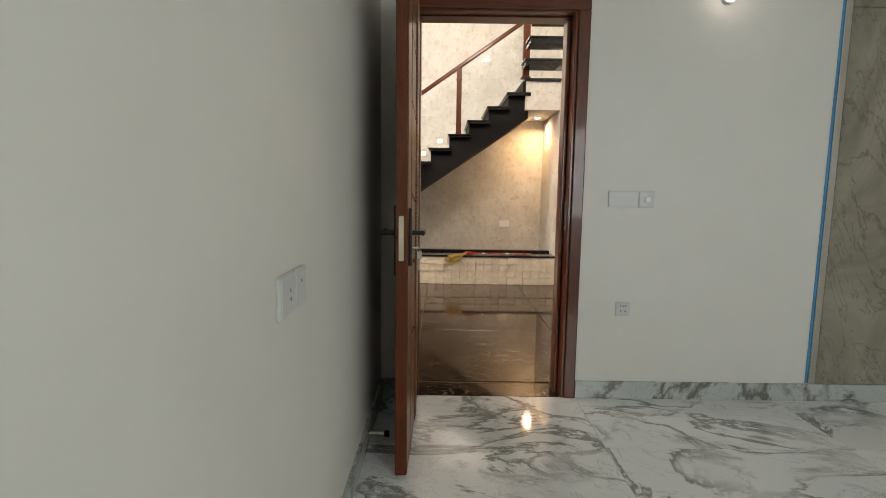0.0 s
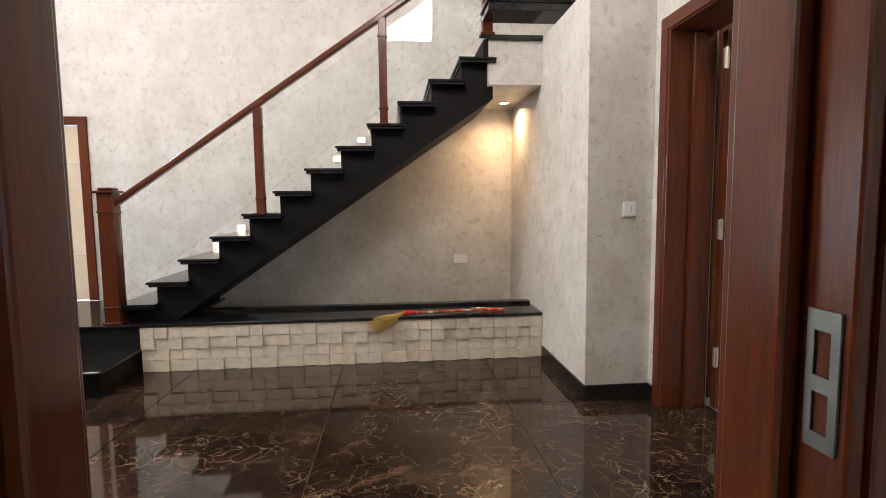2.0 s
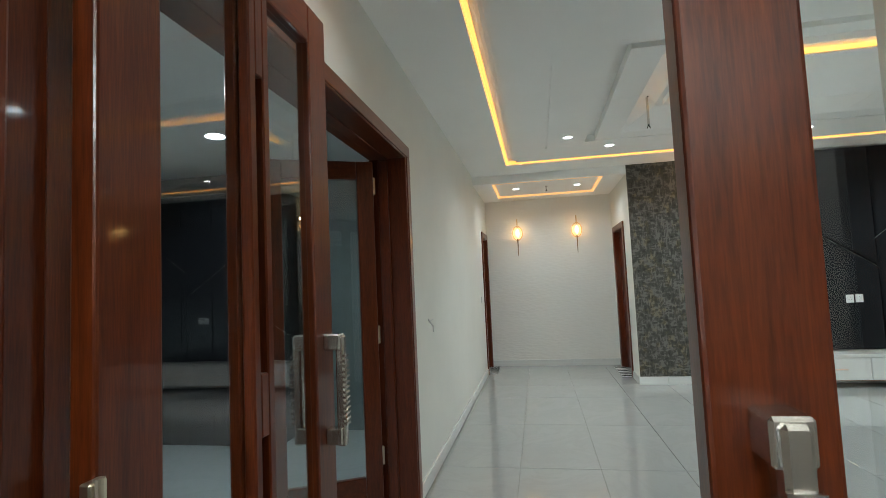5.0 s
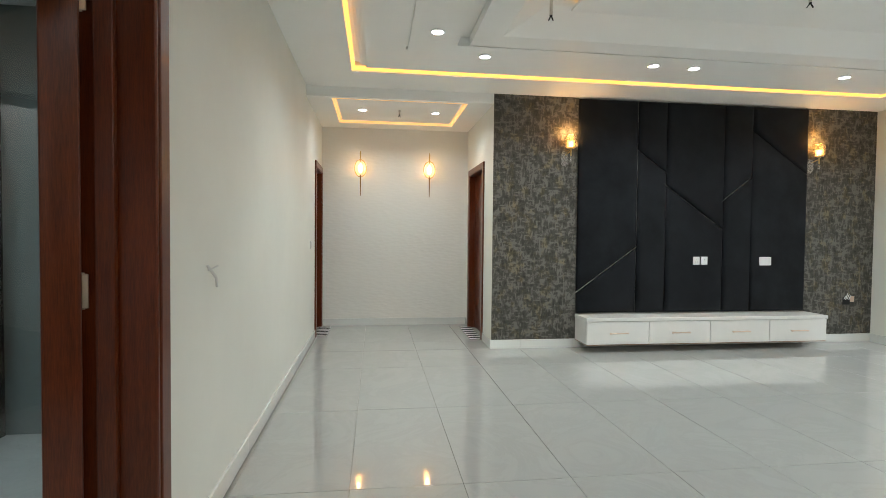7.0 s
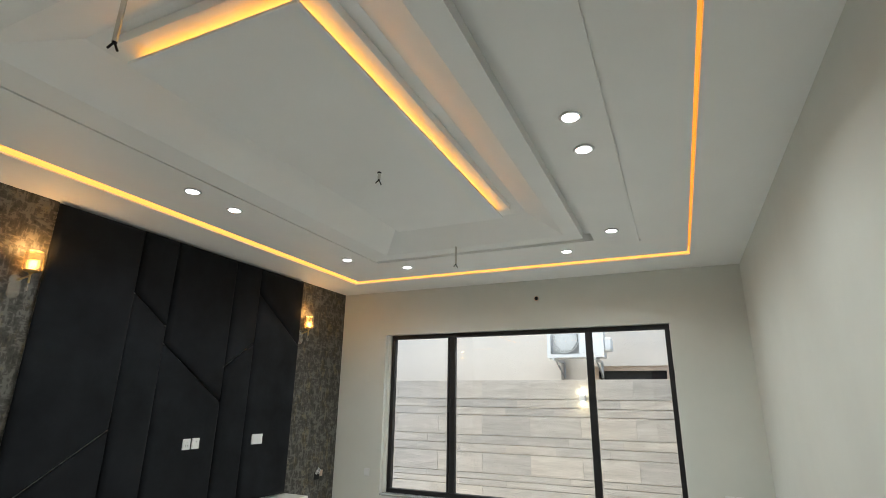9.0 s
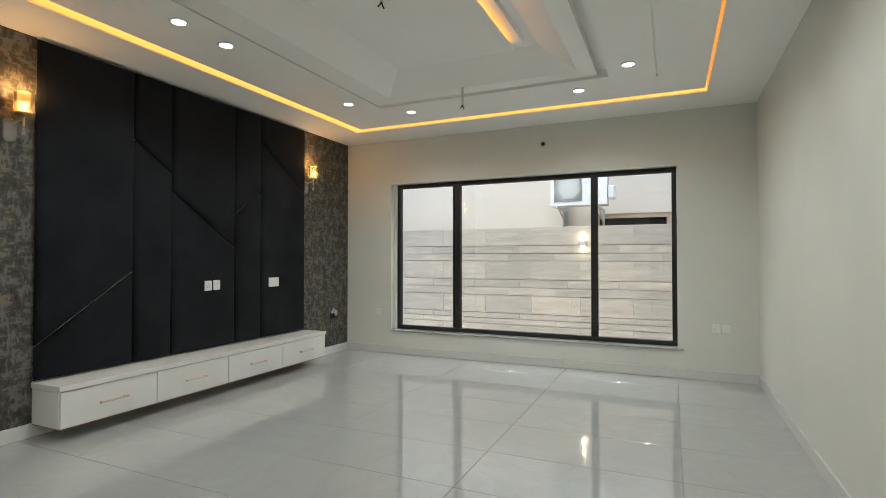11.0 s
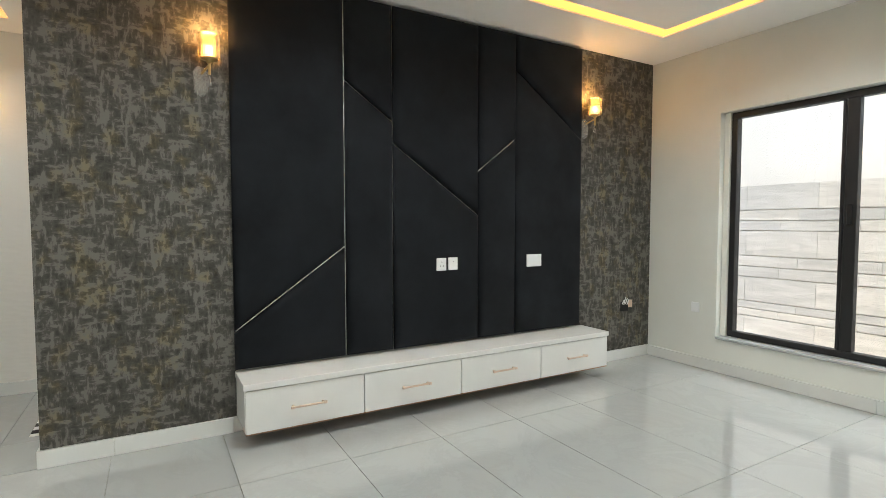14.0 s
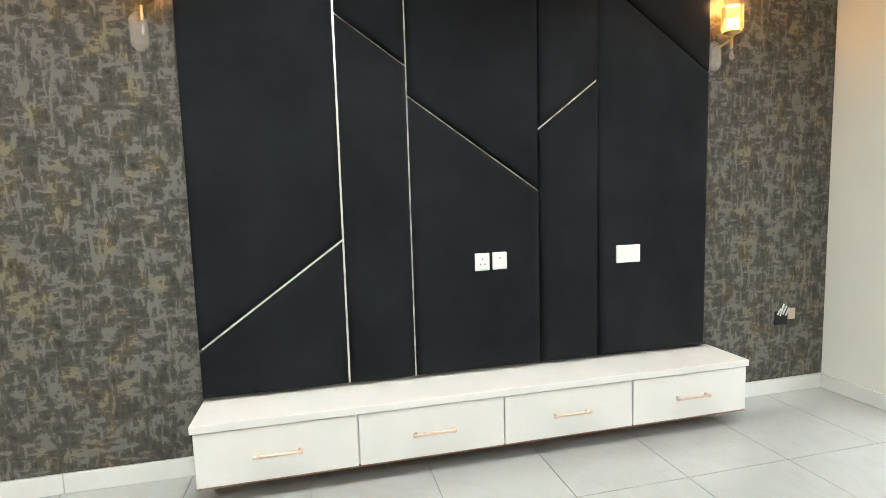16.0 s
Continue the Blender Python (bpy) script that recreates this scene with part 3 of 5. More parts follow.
strip_ring("led_strip", COVE, CZ + 0.062, g, LEDWARM, "warm glowing led strip in the ceiling slot")
strip_ring("led_strip", FOYER, CZ + 0.062, g, LEDWARM, "warm glowing led strip in the foyer ceiling")
strip_ring("led_strip", CORR, 3.085, 0.045, LEDSOFT, "soft warm led strip in the corridor ceiling")
fl = thing("led_strip", (6.0, 3.2, CZ + 0.05), "warm glowing led strip behind the floating panel", "led strip", "ceiling led strips")
part("led", box((6.02, 3.155, CZ + 0.052), (7.0, 3.18, CZ + 0.072)), LEDFLOAT, fl)
part("led", box((6.01, 0.42, CZ + 0.052), (6.035, 3.15, CZ + 0.072)), LEDFLOAT, fl)


# ---- doors ----
def casing(name, axis, at, side, u0, u1, top, depth_to, label, width=0.085, stops=(0.45, 0.72)):
    """A moulded frame round an opening. axis 'x': the wall runs along y and faces x; side: the way the face looks."""
    ob = thing(name, ((at, u0, 0) if axis == 'x' else (u0, at, 0)), label, "door frame", kind="structure")

    def piece(nm, ua, ub, za, zb, d0, d1, m):
        a = (min(at + d0, at + d1), ua, za) if axis == 'x' else (ua, min(at + d0, at + d1), za)
        b = (max(at + d0, at + d1), ub, zb) if axis == 'x' else (ub, max(at + d0, at + d1), zb)
        part(nm, box(a, b, 0.006, 2), m, ob)
    s = side
    across = WOODY if axis == 'x' else WOODX
    for ua, ub, ia, ib in ((u0 - width, u0, u0, u0 + 0.022), (u1, u1 + width, u1 - 0.022, u1)):
        piece("architrave", ua, ub, 0, top, s * 0.0, s * 0.022, WOOD)
        piece("jamb", ia, ib, 0, top, s * 0.016, -s * depth_to, WOOD)
    piece("stop", u0 + 0.022, u0 + 0.05, 0, top - 0.03, -s * depth_to * stops[0], -s * depth_to * stops[1], WOOD)
    piece("stop", u1 - 0.05, u1 - 0.022, 0, top - 0.03, -s * depth_to * stops[0], -s * depth_to * stops[1], WOOD)
    piece("architrave", u0 - width, u1 + width, top, top + width, s * 0.0, s * 0.022, across)
    piece("head", u0, u1, top - 0.012, top, s * 0.016, -s * depth_to, across)
    piece("head_stop", u0 + 0.022, u1 - 0.022, top - 0.02, top - 0.012, -s * depth_to * stops[0], -s * depth_to * stops[1], across)
    return ob


casing("door_frame_double", 'x', 1.96, -1, 3.52, 5.42, 2.468, 0.30, "red-brown moulded wooden frame of the double door")
casing("door_frame_kitchen", 'y', 5.574, -1, 2.46, 5.155, 2.478, 0.26, "red-brown moulded wooden frame of the kitchen door")
casing("door_frame_bedroom", 'y', 2.766, -1, -0.262, 0.724, 2.385, 0.22, "red-brown moulded wooden frame of the bedroom door", 0.072, (0.27, 0.76))
casing("door_frame_corridor", 'y', 5.574, -1, 10.29, 11.02, 2.33, 0.16, "red-brown wooden frame of a corridor door", 0.08)
casing("door_frame_corridor", 'y', 3.32, 1, 9.90, 10.84, 2.32, 0.16, "red-brown wooden frame of a corridor door", 0.08)


def glazed_leaf(name, label, w=0.92, h=2.45, t=0.05, handle=True, hinges=True):
    """A glazed leaf, hinged at the origin, standing along +x; returns its empty, built at the plan's origin."""
    ob = thing(name, (0, 0, 0), label, "door", "glazed door leaves")
    z0 = 0.012
    f = w / 0.92
    part("stile", box((0, -t / 2, z0), (0.145 * f, t / 2, h), 0.006, 2), WOOD, ob)
    part("stile", box((0.79 * f, -t / 2, z0), (w, t / 2, h), 0.006, 2), WOOD, ob)
    part("rail", box((0.145 * f, -t / 2, h - 0.13), (0.79 * f, t / 2, h), 0.006, 2), WOODX, ob)
    part("rail", box((0.145 * f, -t / 2, z0), (0.79 * f, t / 2, 0.24), 0.006, 2), WOODX, ob)
    part("pane", box((0.14 * f, -0.004, 0.235), (0.795 * f, 0.004, h - 0.125)), GLASS, ob).visible_shadow = False
    for s in (-1, 1):
        y0, y1 = (0.006, t / 2 + 0.012) if s > 0 else (-t / 2 - 0.012, -0.006)
        for xa in (0.425, 0.488):
            part("slat", box((xa * f, y0, 0.24), ((xa + 0.03) * f, y1, h - 0.105), 0.004), WOOD, ob)
        for za, zb in ((h - 0.37, h - 0.105), (h - 1.26, h - 1.11), (0.24, 0.42)):
            part("block", box((0.455 * f, y0, za), (0.488 * f, y1 - 0.004 * s, zb), 0.003), WOOD, ob)
        if handle:
            hd = part("pull_handle", box((0.845 * f, s * (t / 2 + 0.05) - 0.014, 1.05), (0.873 * f, s * (t / 2 + 0.05) + 0.014, 1.39), 0.005), CHROME, ob, "nickel ribbed pull handle")
            for z in (1.055, 1.345):
                a, b = sorted((s * t / 2, s * (t / 2 + 0.055)))
                part("bracket", box((0.838 * f, a, z), (0.88 * f, b, z + 0.05), 0.004), CHROME, hd)
            for i in range(14):
                part("rib", box((0.842 * f, s * (t / 2 + 0.066) - 0.004, 1.115 + i * 0.016), (0.876 * f, s * (t / 2 + 0.066) + 0.004, 1.122 + i * 0.016)), CHROME, hd)
    if hinges:
        for z in (0.30, 1.14, 2.21):
            hb = box((-0.022, -t / 2 - 0.012, z), (0.012, -t / 2 + 0.008, z + 0.125), 0.003)
            rod(hb, (-0.006, -t / 2 - 0.014, z - 0.005), (-0.006, -t / 2 - 0.014, z + 0.13), 0.008)
            part("hinge", hb, HINGE, ob, "dull nickel hinge")
    return ob


leaf = glazed_leaf("door_leaf", "open red-brown glazed door leaf beside the kitchen door")
leaf.matrix_basis = shifted(2.284, 5.362, 0, 0.0)
other = copy_thing(leaf, shifted(2.225, 3.575, 0, 90))
other["label"] = "closed red-brown glazed leaf of the double door"
kleaf = glazed_leaf("door_leaf", "red-brown glazed kitchen door leaf standing ajar", 0.74, 2.44, handle=False)
kleaf.matrix_basis = shifted(5.10, 5.80, 0, 118)

# bedroom door leaf, standing open along the wall
bd = thing("bedroom_door", (-0.245, 2.75, 0), "brown wooden bedroom door standing open, carved face", "door")
part("core", box((-0.268, 1.82, 0.012), (-0.224, 2.745, 2.37), 0.004), LEAFWOOD, bd)
part("lipping", box((-0.270, 1.812, 0.012), (-0.219, 1.822, 2.37), 0.002), WOOD, bd, "red-brown edge lipping")
part("stile", box((-0.222, 1.825, 0.012), (-0.216, 2.03, 2.37), 0.002), LEAFWOOD, bd)
part("stile", box((-0.222, 2.66, 0.012), (-0.216, 2.745, 2.37), 0.002), LEAFWOOD, bd)
zs = [0.012, 0.62, 0.99, 1.31, 1.74, 2.05, 2.37]
for i in range(6):
    e = 0.008
    part("panel", prism(bmesh.new(), [(2.036, zs[i] + e), (2.345, zs[i] + e - 0.05 * (0 < i)), (2.345, zs[i + 1] - e - 0.05 * (i < 5)), (2.036, zs[i + 1] - e)], 'x', -0.222, -0.214, 0.002), LEAFWOOD, bd)
    part("panel", prism(bmesh.new(), [(2.50, zs[i] + e - 0.02 * (0 < i)), (2.655, zs[i] + e - 0.05 * (0 < i)), (2.655, zs[i + 1] - e - 0.05 * (i < 5)), (2.50, zs[i + 1] - e - 0.02 * (i < 5))], 'x', -0.222, -0.214, 0.002), LEAFWOOD, bd)
for i in range(106):
    z = 0.03 + i * 0.0220
    part("flute", rod(bmesh.new(), (-0.217, 2.352, z), (-0.217, 2.493, z), 0.0098, n=8), LEAFWOOD, bd, smooth=True)
lk = part("lock_plate", box((-0.216, 1.875, 0.98), (-0.202, 1.935, 1.245), 0.012, 2), BLACKMETAL, bd, "black lock plate")
lv = bmesh.new()
rod(lv, (-0.205, 1.905, 1.13), (-0.150, 1.905, 1.13), 0.011)
bx(lv, (-0.162, 1.895, 1.118), (-0.144, 2.04, 1.140), 0.005)
part("lever", lv, BLACKMETAL, lk, "black lever handle")
lv = bmesh.new()
bx(lv, (-0.284, 1.875, 0.93), (-0.268, 1.935, 1.26), 0.01)
rod(lv, (-0.284, 1.905, 1.13), (-0.335, 1.905, 1.13), 0.011)
bx(lv, (-0.345, 1.89, 1.118), (-0.330, 2.04, 1.140), 0.005)
part("back_lever", lv, BLACKMETAL, bd, "black lever handle")
part("latch_plate", box((-0.256, 1.805, 1.013), (-0.234, 1.813, 1.21), 0.002), HINGE, bd, "dull nickel latch plate")
ky = thing("key", (-0.19, 1.905, 1.06), "nickel door key hanging in the lock", "key")
kk = rod(bmesh.new(), (-0.205, 1.905, 1.062), (-0.172, 1.905, 1.062), 0.008)
part("bow", kk, CHROME, ky)
kk = box((-0.186, 1.915, 1.005), (-0.160, 1.925, 1.048), 0.004)
part("tag", kk, CHROME, ky, "nickel key head")
part("second_key", box((-0.177, 1.917, 0.955), (-0.169, 1.923, 1.005), 0.002), CHROME, ky)
st = thing("strike_plate", (0.702, 2.79, 1.13), "nickel strike plate in the door frame", "strike plate")
sp = bmesh.new()
with_holes(sp, (2.765, 2.812), (1.085, 1.255), [(2.777, 2.801, 1.105, 1.155), (2.777, 2.801, 1.175, 1.23)], 'x', 0.698, 0.702)
part("plate", sp, DULLSTEEL, st)

# solid doors in the corridor and behind the stair
for x0, x1, y0, y1 in ((10.315, 10.995, 5.66, 5.70), (9.925, 10.815, 3.20, 3.24)):
    d = thing("corridor_door", (x0, y0, 0), "closed red-brown wooden corridor door", "door", "corridor doors")
    part("leaf", box((x0, y0, 0.01), (x1, y1, 2.30), 0.003), WOOD, d)
    for k in range(3):
        part("moulding", box((x0 + 0.12, min(y0, y1) - 0.006, 0.2 + k * 0.7), (x1 - 0.12, max(y0, y1) + 0.006, 0.75 + k * 0.7), 0.004), WOOD, d)
pdm = thing("lobby_door", (-3.85, 7.87, 0.39), "pale grooved door in a red-brown frame on the stair landing", "door")
part("frame", box((-3.86, 7.835, 0.415), (-3.79, 7.90, 2.29), 0.004), WOOD, pdm)
part("frame", box((-2.99, 7.835, 0.415), (-2.90, 7.90, 2.29), 0.004), WOOD, pdm)
part("frame", box((-3.86, 7.83, 2.225), (-2.90, 7.90, 2.305), 0.004), WOODX, pdm)
for i, (za, zb) in enumerate(((0.42, 0.9), (0.905, 1.38), (1.385, 1.82), (1.825, 2.22))):
    part("leaf_panel", box((-3.79, 7.88, za), (-2.99, 7.92, zb), 0.004), PALEDOOR, pdm)


# ---- lobby stair ----
stair = thing("staircase", (-2.2, 6.65, 0.4), "black granite staircase with glass and wood railing", "staircase")
RUN, RISE, X0, Z0 = 0.2637, 0.1868, -1.605, 0.946
pts = []
for k in range(-2, 11):
    x, z = X0 + RUN * k + 0.035, Z0 + RISE * k - 0.045
    pts += [(x, z - RISE + 0.0), (x, z)]
pts[0] = (pts[0][0], 0.412)
pts += [(1.08, pts[-1][1]), (1.08, 2.30), (-1.68, 0.412)]
part("flight", prism(bmesh.new(), pts, 'y', 6.77, 7.845), BLACKPAINT, stair, "black painted stair flight")
for k in range(-2, 10):
    x, z = X0 + RUN * k, Z0 + RISE * k
    tb = box((x, 6.65, z - 0.022), (x + 0.325, 7.845, z), 0.004)
    bx(tb, (x + 0.014, 6.664, z - 0.045), (x + 0.325, 7.84, z - 0.022), 0.004)
    part("tread", tb, GRANITE, stair)
land = bmesh.new()
bx(land, (1.03, 6.69, 2.405), (1.497, 7.845, 2.775))
part("landing_beam", land, PAPER, stair, "wallpapered landing beam")
part("landing_slab", box((1.00, 6.655, 2.777), (1.497, 7.845, 2.815), 0.004), GRANITE, stair)
part("landing_riser", box((0.985, 6.70, 2.60), (1.03, 7.845, 2.777)), BLACKPAINT, stair)
for k in range(1, 8):
    y, z = 6.70 - 0.315 * (k - 1), 2.815 + 0.187 * k
    tb = box((0.955, y - 0.33, z - 0.024), (1.955, y, z), 0.004)
    bx(tb, (0.97, y - 0.316, z - 0.085), (1.955, y - 0.012, z - 0.024), 0.004)
    part("tread", tb, GRANITE, stair)


def post(x, y, z0, z1, r, parent, name="post"):
    pb = box((x - r, y - r, z0), (x + r, y + r, z1), 0.006, 2)
    for z in (z0 + 0.14, z1 - 0.16):
        bx(pb, (x - r - 0.007, y - r - 0.007, z), (x + r + 0.007, y + r + 0.007, z + 0.012), 0.003)
    bx(pb, (x - r - 0.016, y - r - 0.016, z0), (x + r + 0.016, y + r + 0.016, z0 + 0.022), 0.004)
    return part(name, pb, WOOD, parent, "red-brown wooden post")


nw = post(-2.14, 6.70, 0.412, 1.50, 0.062, stair, "newel_post")
cap = box((-2.225, 6.615, 1.50), (-2.055, 6.785, 1.52), 0.006)
bx(cap, (-2.20, 6.64, 1.52), (-2.08, 6.76, 1.545), 0.012)
part("cap", cap, WOOD, nw)
post(-0.92, 6.70, 1.302, 2.20, 0.034, stair)
post(0.125, 6.70, 2.050, 2.94, 0.034, stair)
post(1.02, 6.72, 2.815, 3.95, 0.045, stair)
rl = bmesh.new()
RZ = 1.437
sl = (3.225 - 1.437) / (0.515 + 2.052)
xa, xb = -2.10, 1.05
prism(rl, [(xa, RZ + sl * (xa + 2.052) - 0.028), (xb, RZ + sl * (xb + 2.052) - 0.028), (xb, RZ + sl * (xb + 2.052) + 0.032), (xa, RZ + sl * (xa + 2.052) + 0.032)], 'y', 6.665, 6.735, 0.010)
part("handrail", rl, WOODX, stair, "red-brown wooden handrail")
for xa, xb in ((-2.06, -0.96), (-0.88, 0.09), (0.165, 0.97)):
    za, zb = RZ + sl * (xa + 2.052) - 0.12, RZ + sl * (xb + 2.052) - 0.12
    lo_a, lo_b = Z0 + (xa - X0) / RUN * RISE + 0.03, Z0 + (xb - X0) / RUN * RISE + 0.03
    gp = part("glass_panel", prism(bmesh.new(), [(xa, max(lo_a, 0.45)), (xb, lo_b), (xb, zb), (xa, za)], 'y', 6.696, 6.704), GLASS, stair)
    gp.visible_shadow = False
for i, (x, z) in enumerate(((-0.135, 2.051), (-0.398, 1.854), (-1.42, 1.131), (-1.679, 0.942))):
    s = thing("step_light", (x, 7.85, z + 0.03), "small lit square step light in the wall", "step light", "step lights")
    part("frame", box((x - 0.045, 7.838, z - 0.012), (x + 0.045, 7.85, z + 0.056), 0.003), PLASTIC, s)
    part("lens", box((x - 0.036, 7.833, z - 0.004), (x + 0.036, 7.8375, z + 0.048), 0.002), BULBSOFT, s)

# plinth under the stair
setting("plinth", box((-1.94, 6.66, 0), (1.497, 7.10, 0.385)), BLACKPAINT, "low plinth under the stair", "plinth")
setting("platform", box((-4.5, 6.66, 0), (-1.943, 7.85, 0.385)), BLACKPAINT, "black stair platform", "platform")
setting("trim_platform_top", box((-4.5, 6.615, 0.386), (-1.62, 7.84, 0.411), 0.004), GRANITE, "black granite platform top", "trim")
setting("trim_plinth_top", box((-1.616, 6.615, 0.386), (1.497, 7.12, 0.412), 0.004), GRANITE, "black granite plinth top", "trim")
setting("trim_plinth_back", box((-1.55, 7.03, 0.413), (1.495, 7.13, 0.440), 0.004), GRANITE, "raised black granite strip on the plinth", "trim")
steps = thing("entry_step", (-3.2, 6.3, 0), "black granite step up to the stair platform", "step")
part("body", box((-4.45, 6.08, 0), (-1.96, 6.655, 0.175)), BLACKPAINT, steps)
part("tread", box((-4.45, 6.05, 0.176), (-1.935, 6.655, 0.20), 0.004), GRANITE, steps)
setting("trim_platform_riser", box((-4.45, 6.640, 0.2), (-1.935, 6.658, 0.384)), GRANITE, "black granite riser of the platform", "trim")

wallplate = thing("blank_plate", (0.84, 7.85, 0.75), "white blank cover plate on the wallpaper", "cover plate")
part("plate", box((0.84, 7.838, 0.725), (1.0, 7.85, 0.825), 0.004), PLASTIC, wallplate)

broom = thing("broom", (0.6, 6.70, 0.412), "straw broom with a red striped handle lying on the plinth", "broom")
hb = bmesh.new()
rod(hb, (0.36, 6.66, 0.435), (1.17, 6.74, 0.428), 0.0105, 0.0095)
part("handle", hb, COPPER, broom, "red and gold handle")
for i in range(9):
    a = 0.40 + i * 0.082
    p, q = Vector((0.36, 6.66, 0.435)), Vector((1.17, 6.74, 0.428))
    d = (q - p).normalized()
    o = p + d * (a - 0.36)
    part("band", rod(bmesh.new(), o, o + d * (0.02 + 0.02 * (i % 3)), 0.0112), GOLD if i % 4 == 1 else RED, broom)
part("collar", rod(bmesh.new(), (0.25, 6.648, 0.436), (0.37, 6.661, 0.436), 0.030, 0.018), RED, broom)
sb = bmesh.new()
rnd = random.Random(4)
for i in range(130):
    a = rnd.uniform(-1, 1)
    e = Vector((-0.02 + rnd.uniform(-0.04, 0.05) + 0.06 * abs(a), 6.585 - 0.045 * rnd.random(), 0.36 + 0.085 * a * 0.7 + rnd.uniform(-0.02, 0.01)))
    rod(sb, (0.27, 6.645 + rnd.uniform(-0.02, 0.02), 0.437 + rnd.uniform(-0.015, 0.018)), e, 0.0045, 0.002, 4)
part("bristles", sb, STRAW, broom, "fanned yellow straw bristles")


# ---- downlights and small fittings ----
def downlight(name, x, y, z, label, r=0.062, power=SPOT_POWER, colour=(0.95, 1.0, 0.985)):
    ob = thing(name, (x, y, z), label, "downlight", "ceiling downlights")
    tb = bmesh.new()
    turned(tb, (x, y, z), [(r, -0.001), (r + 0.006, -0.006), (r - 0.004, -0.012), (r - 0.012, -0.010), (r - 0.012, -0.001)], 24)
    part("trim", tb, PLASTIC, ob)
    lb = bmesh.new()
    turned(lb, (x, y, z), [(r - 0.013, -0.0095), (r - 0.02, -0.0115), (0.01, -0.012)], 24)
    part("lens", lb, LEDCOOL, ob)
    lamp(name + "_beam", 'AREA', (x, y, z - 0.02), (x, y, 0), power, colour, 2 * r, 0.0, 150)
    return ob


for x, y in ((7.53, 4.24), (8.06, 3.71), (8.05, 1.96), (8.06, 1.51), (8.07, -0.25), (7.56, -0.81), (5.60, -0.83), (5.07, -0.28), (5.045, 1.92), (5.04, 1.49)):
    downlight("downlight", x, y, CZ + 0.004, "round bright white downlight in the lounge ceiling")
for x, y in ((10.02, 4.94), (10.04, 3.96)):
    downlight("downlight", x, y, 3.064, "round bright downlight in the corridor ceiling", 0.058, 6.0)
downlight("downlight", 3.16, 4.96, CZ + 0.004, "round bright downlight in the foyer ceiling")
downlight("downlight", 1.33, 7.46, 2.405, "round warm downlight under the landing", 0.05, 8.5, (1.0, 0.68, 0.36))

for x, y, z, ln in ((6.59, 3.56, CZ + 0.06, 0.27), (6.68, -0.27, CZ + 0.02, 0.20), (10.0, 4.45, 3.064, 0.05), (6.5, 1.64, CZ + 0.030, 0.06)):
    ob = thing("fan_hook", (x, y, z), "grey conduit stub with bare wires hanging from the ceiling", "fan hook", "ceiling conduit stubs")
    rb = bmesh.new()
    rod(rb, (x, y, z), (x, y, z - ln), 0.011)
    part("conduit", rb, CHROME, ob)
    part("rosette", rod(bmesh.new(), (x, y, z), (x, y, z - 0.006), 0.016, n=16), DARK, ob)
    wb = bmesh.new()
    rod(wb, (x, y, z - ln), (x + 0.02, y + 0.012, z - ln - 0.03), 0.005, n=6)
    rod(wb, (x, y, z - ln), (x - 0.015, y - 0.01, z - ln - 0.04), 0.005, n=6)
    part("wires", wb, DARK, ob)


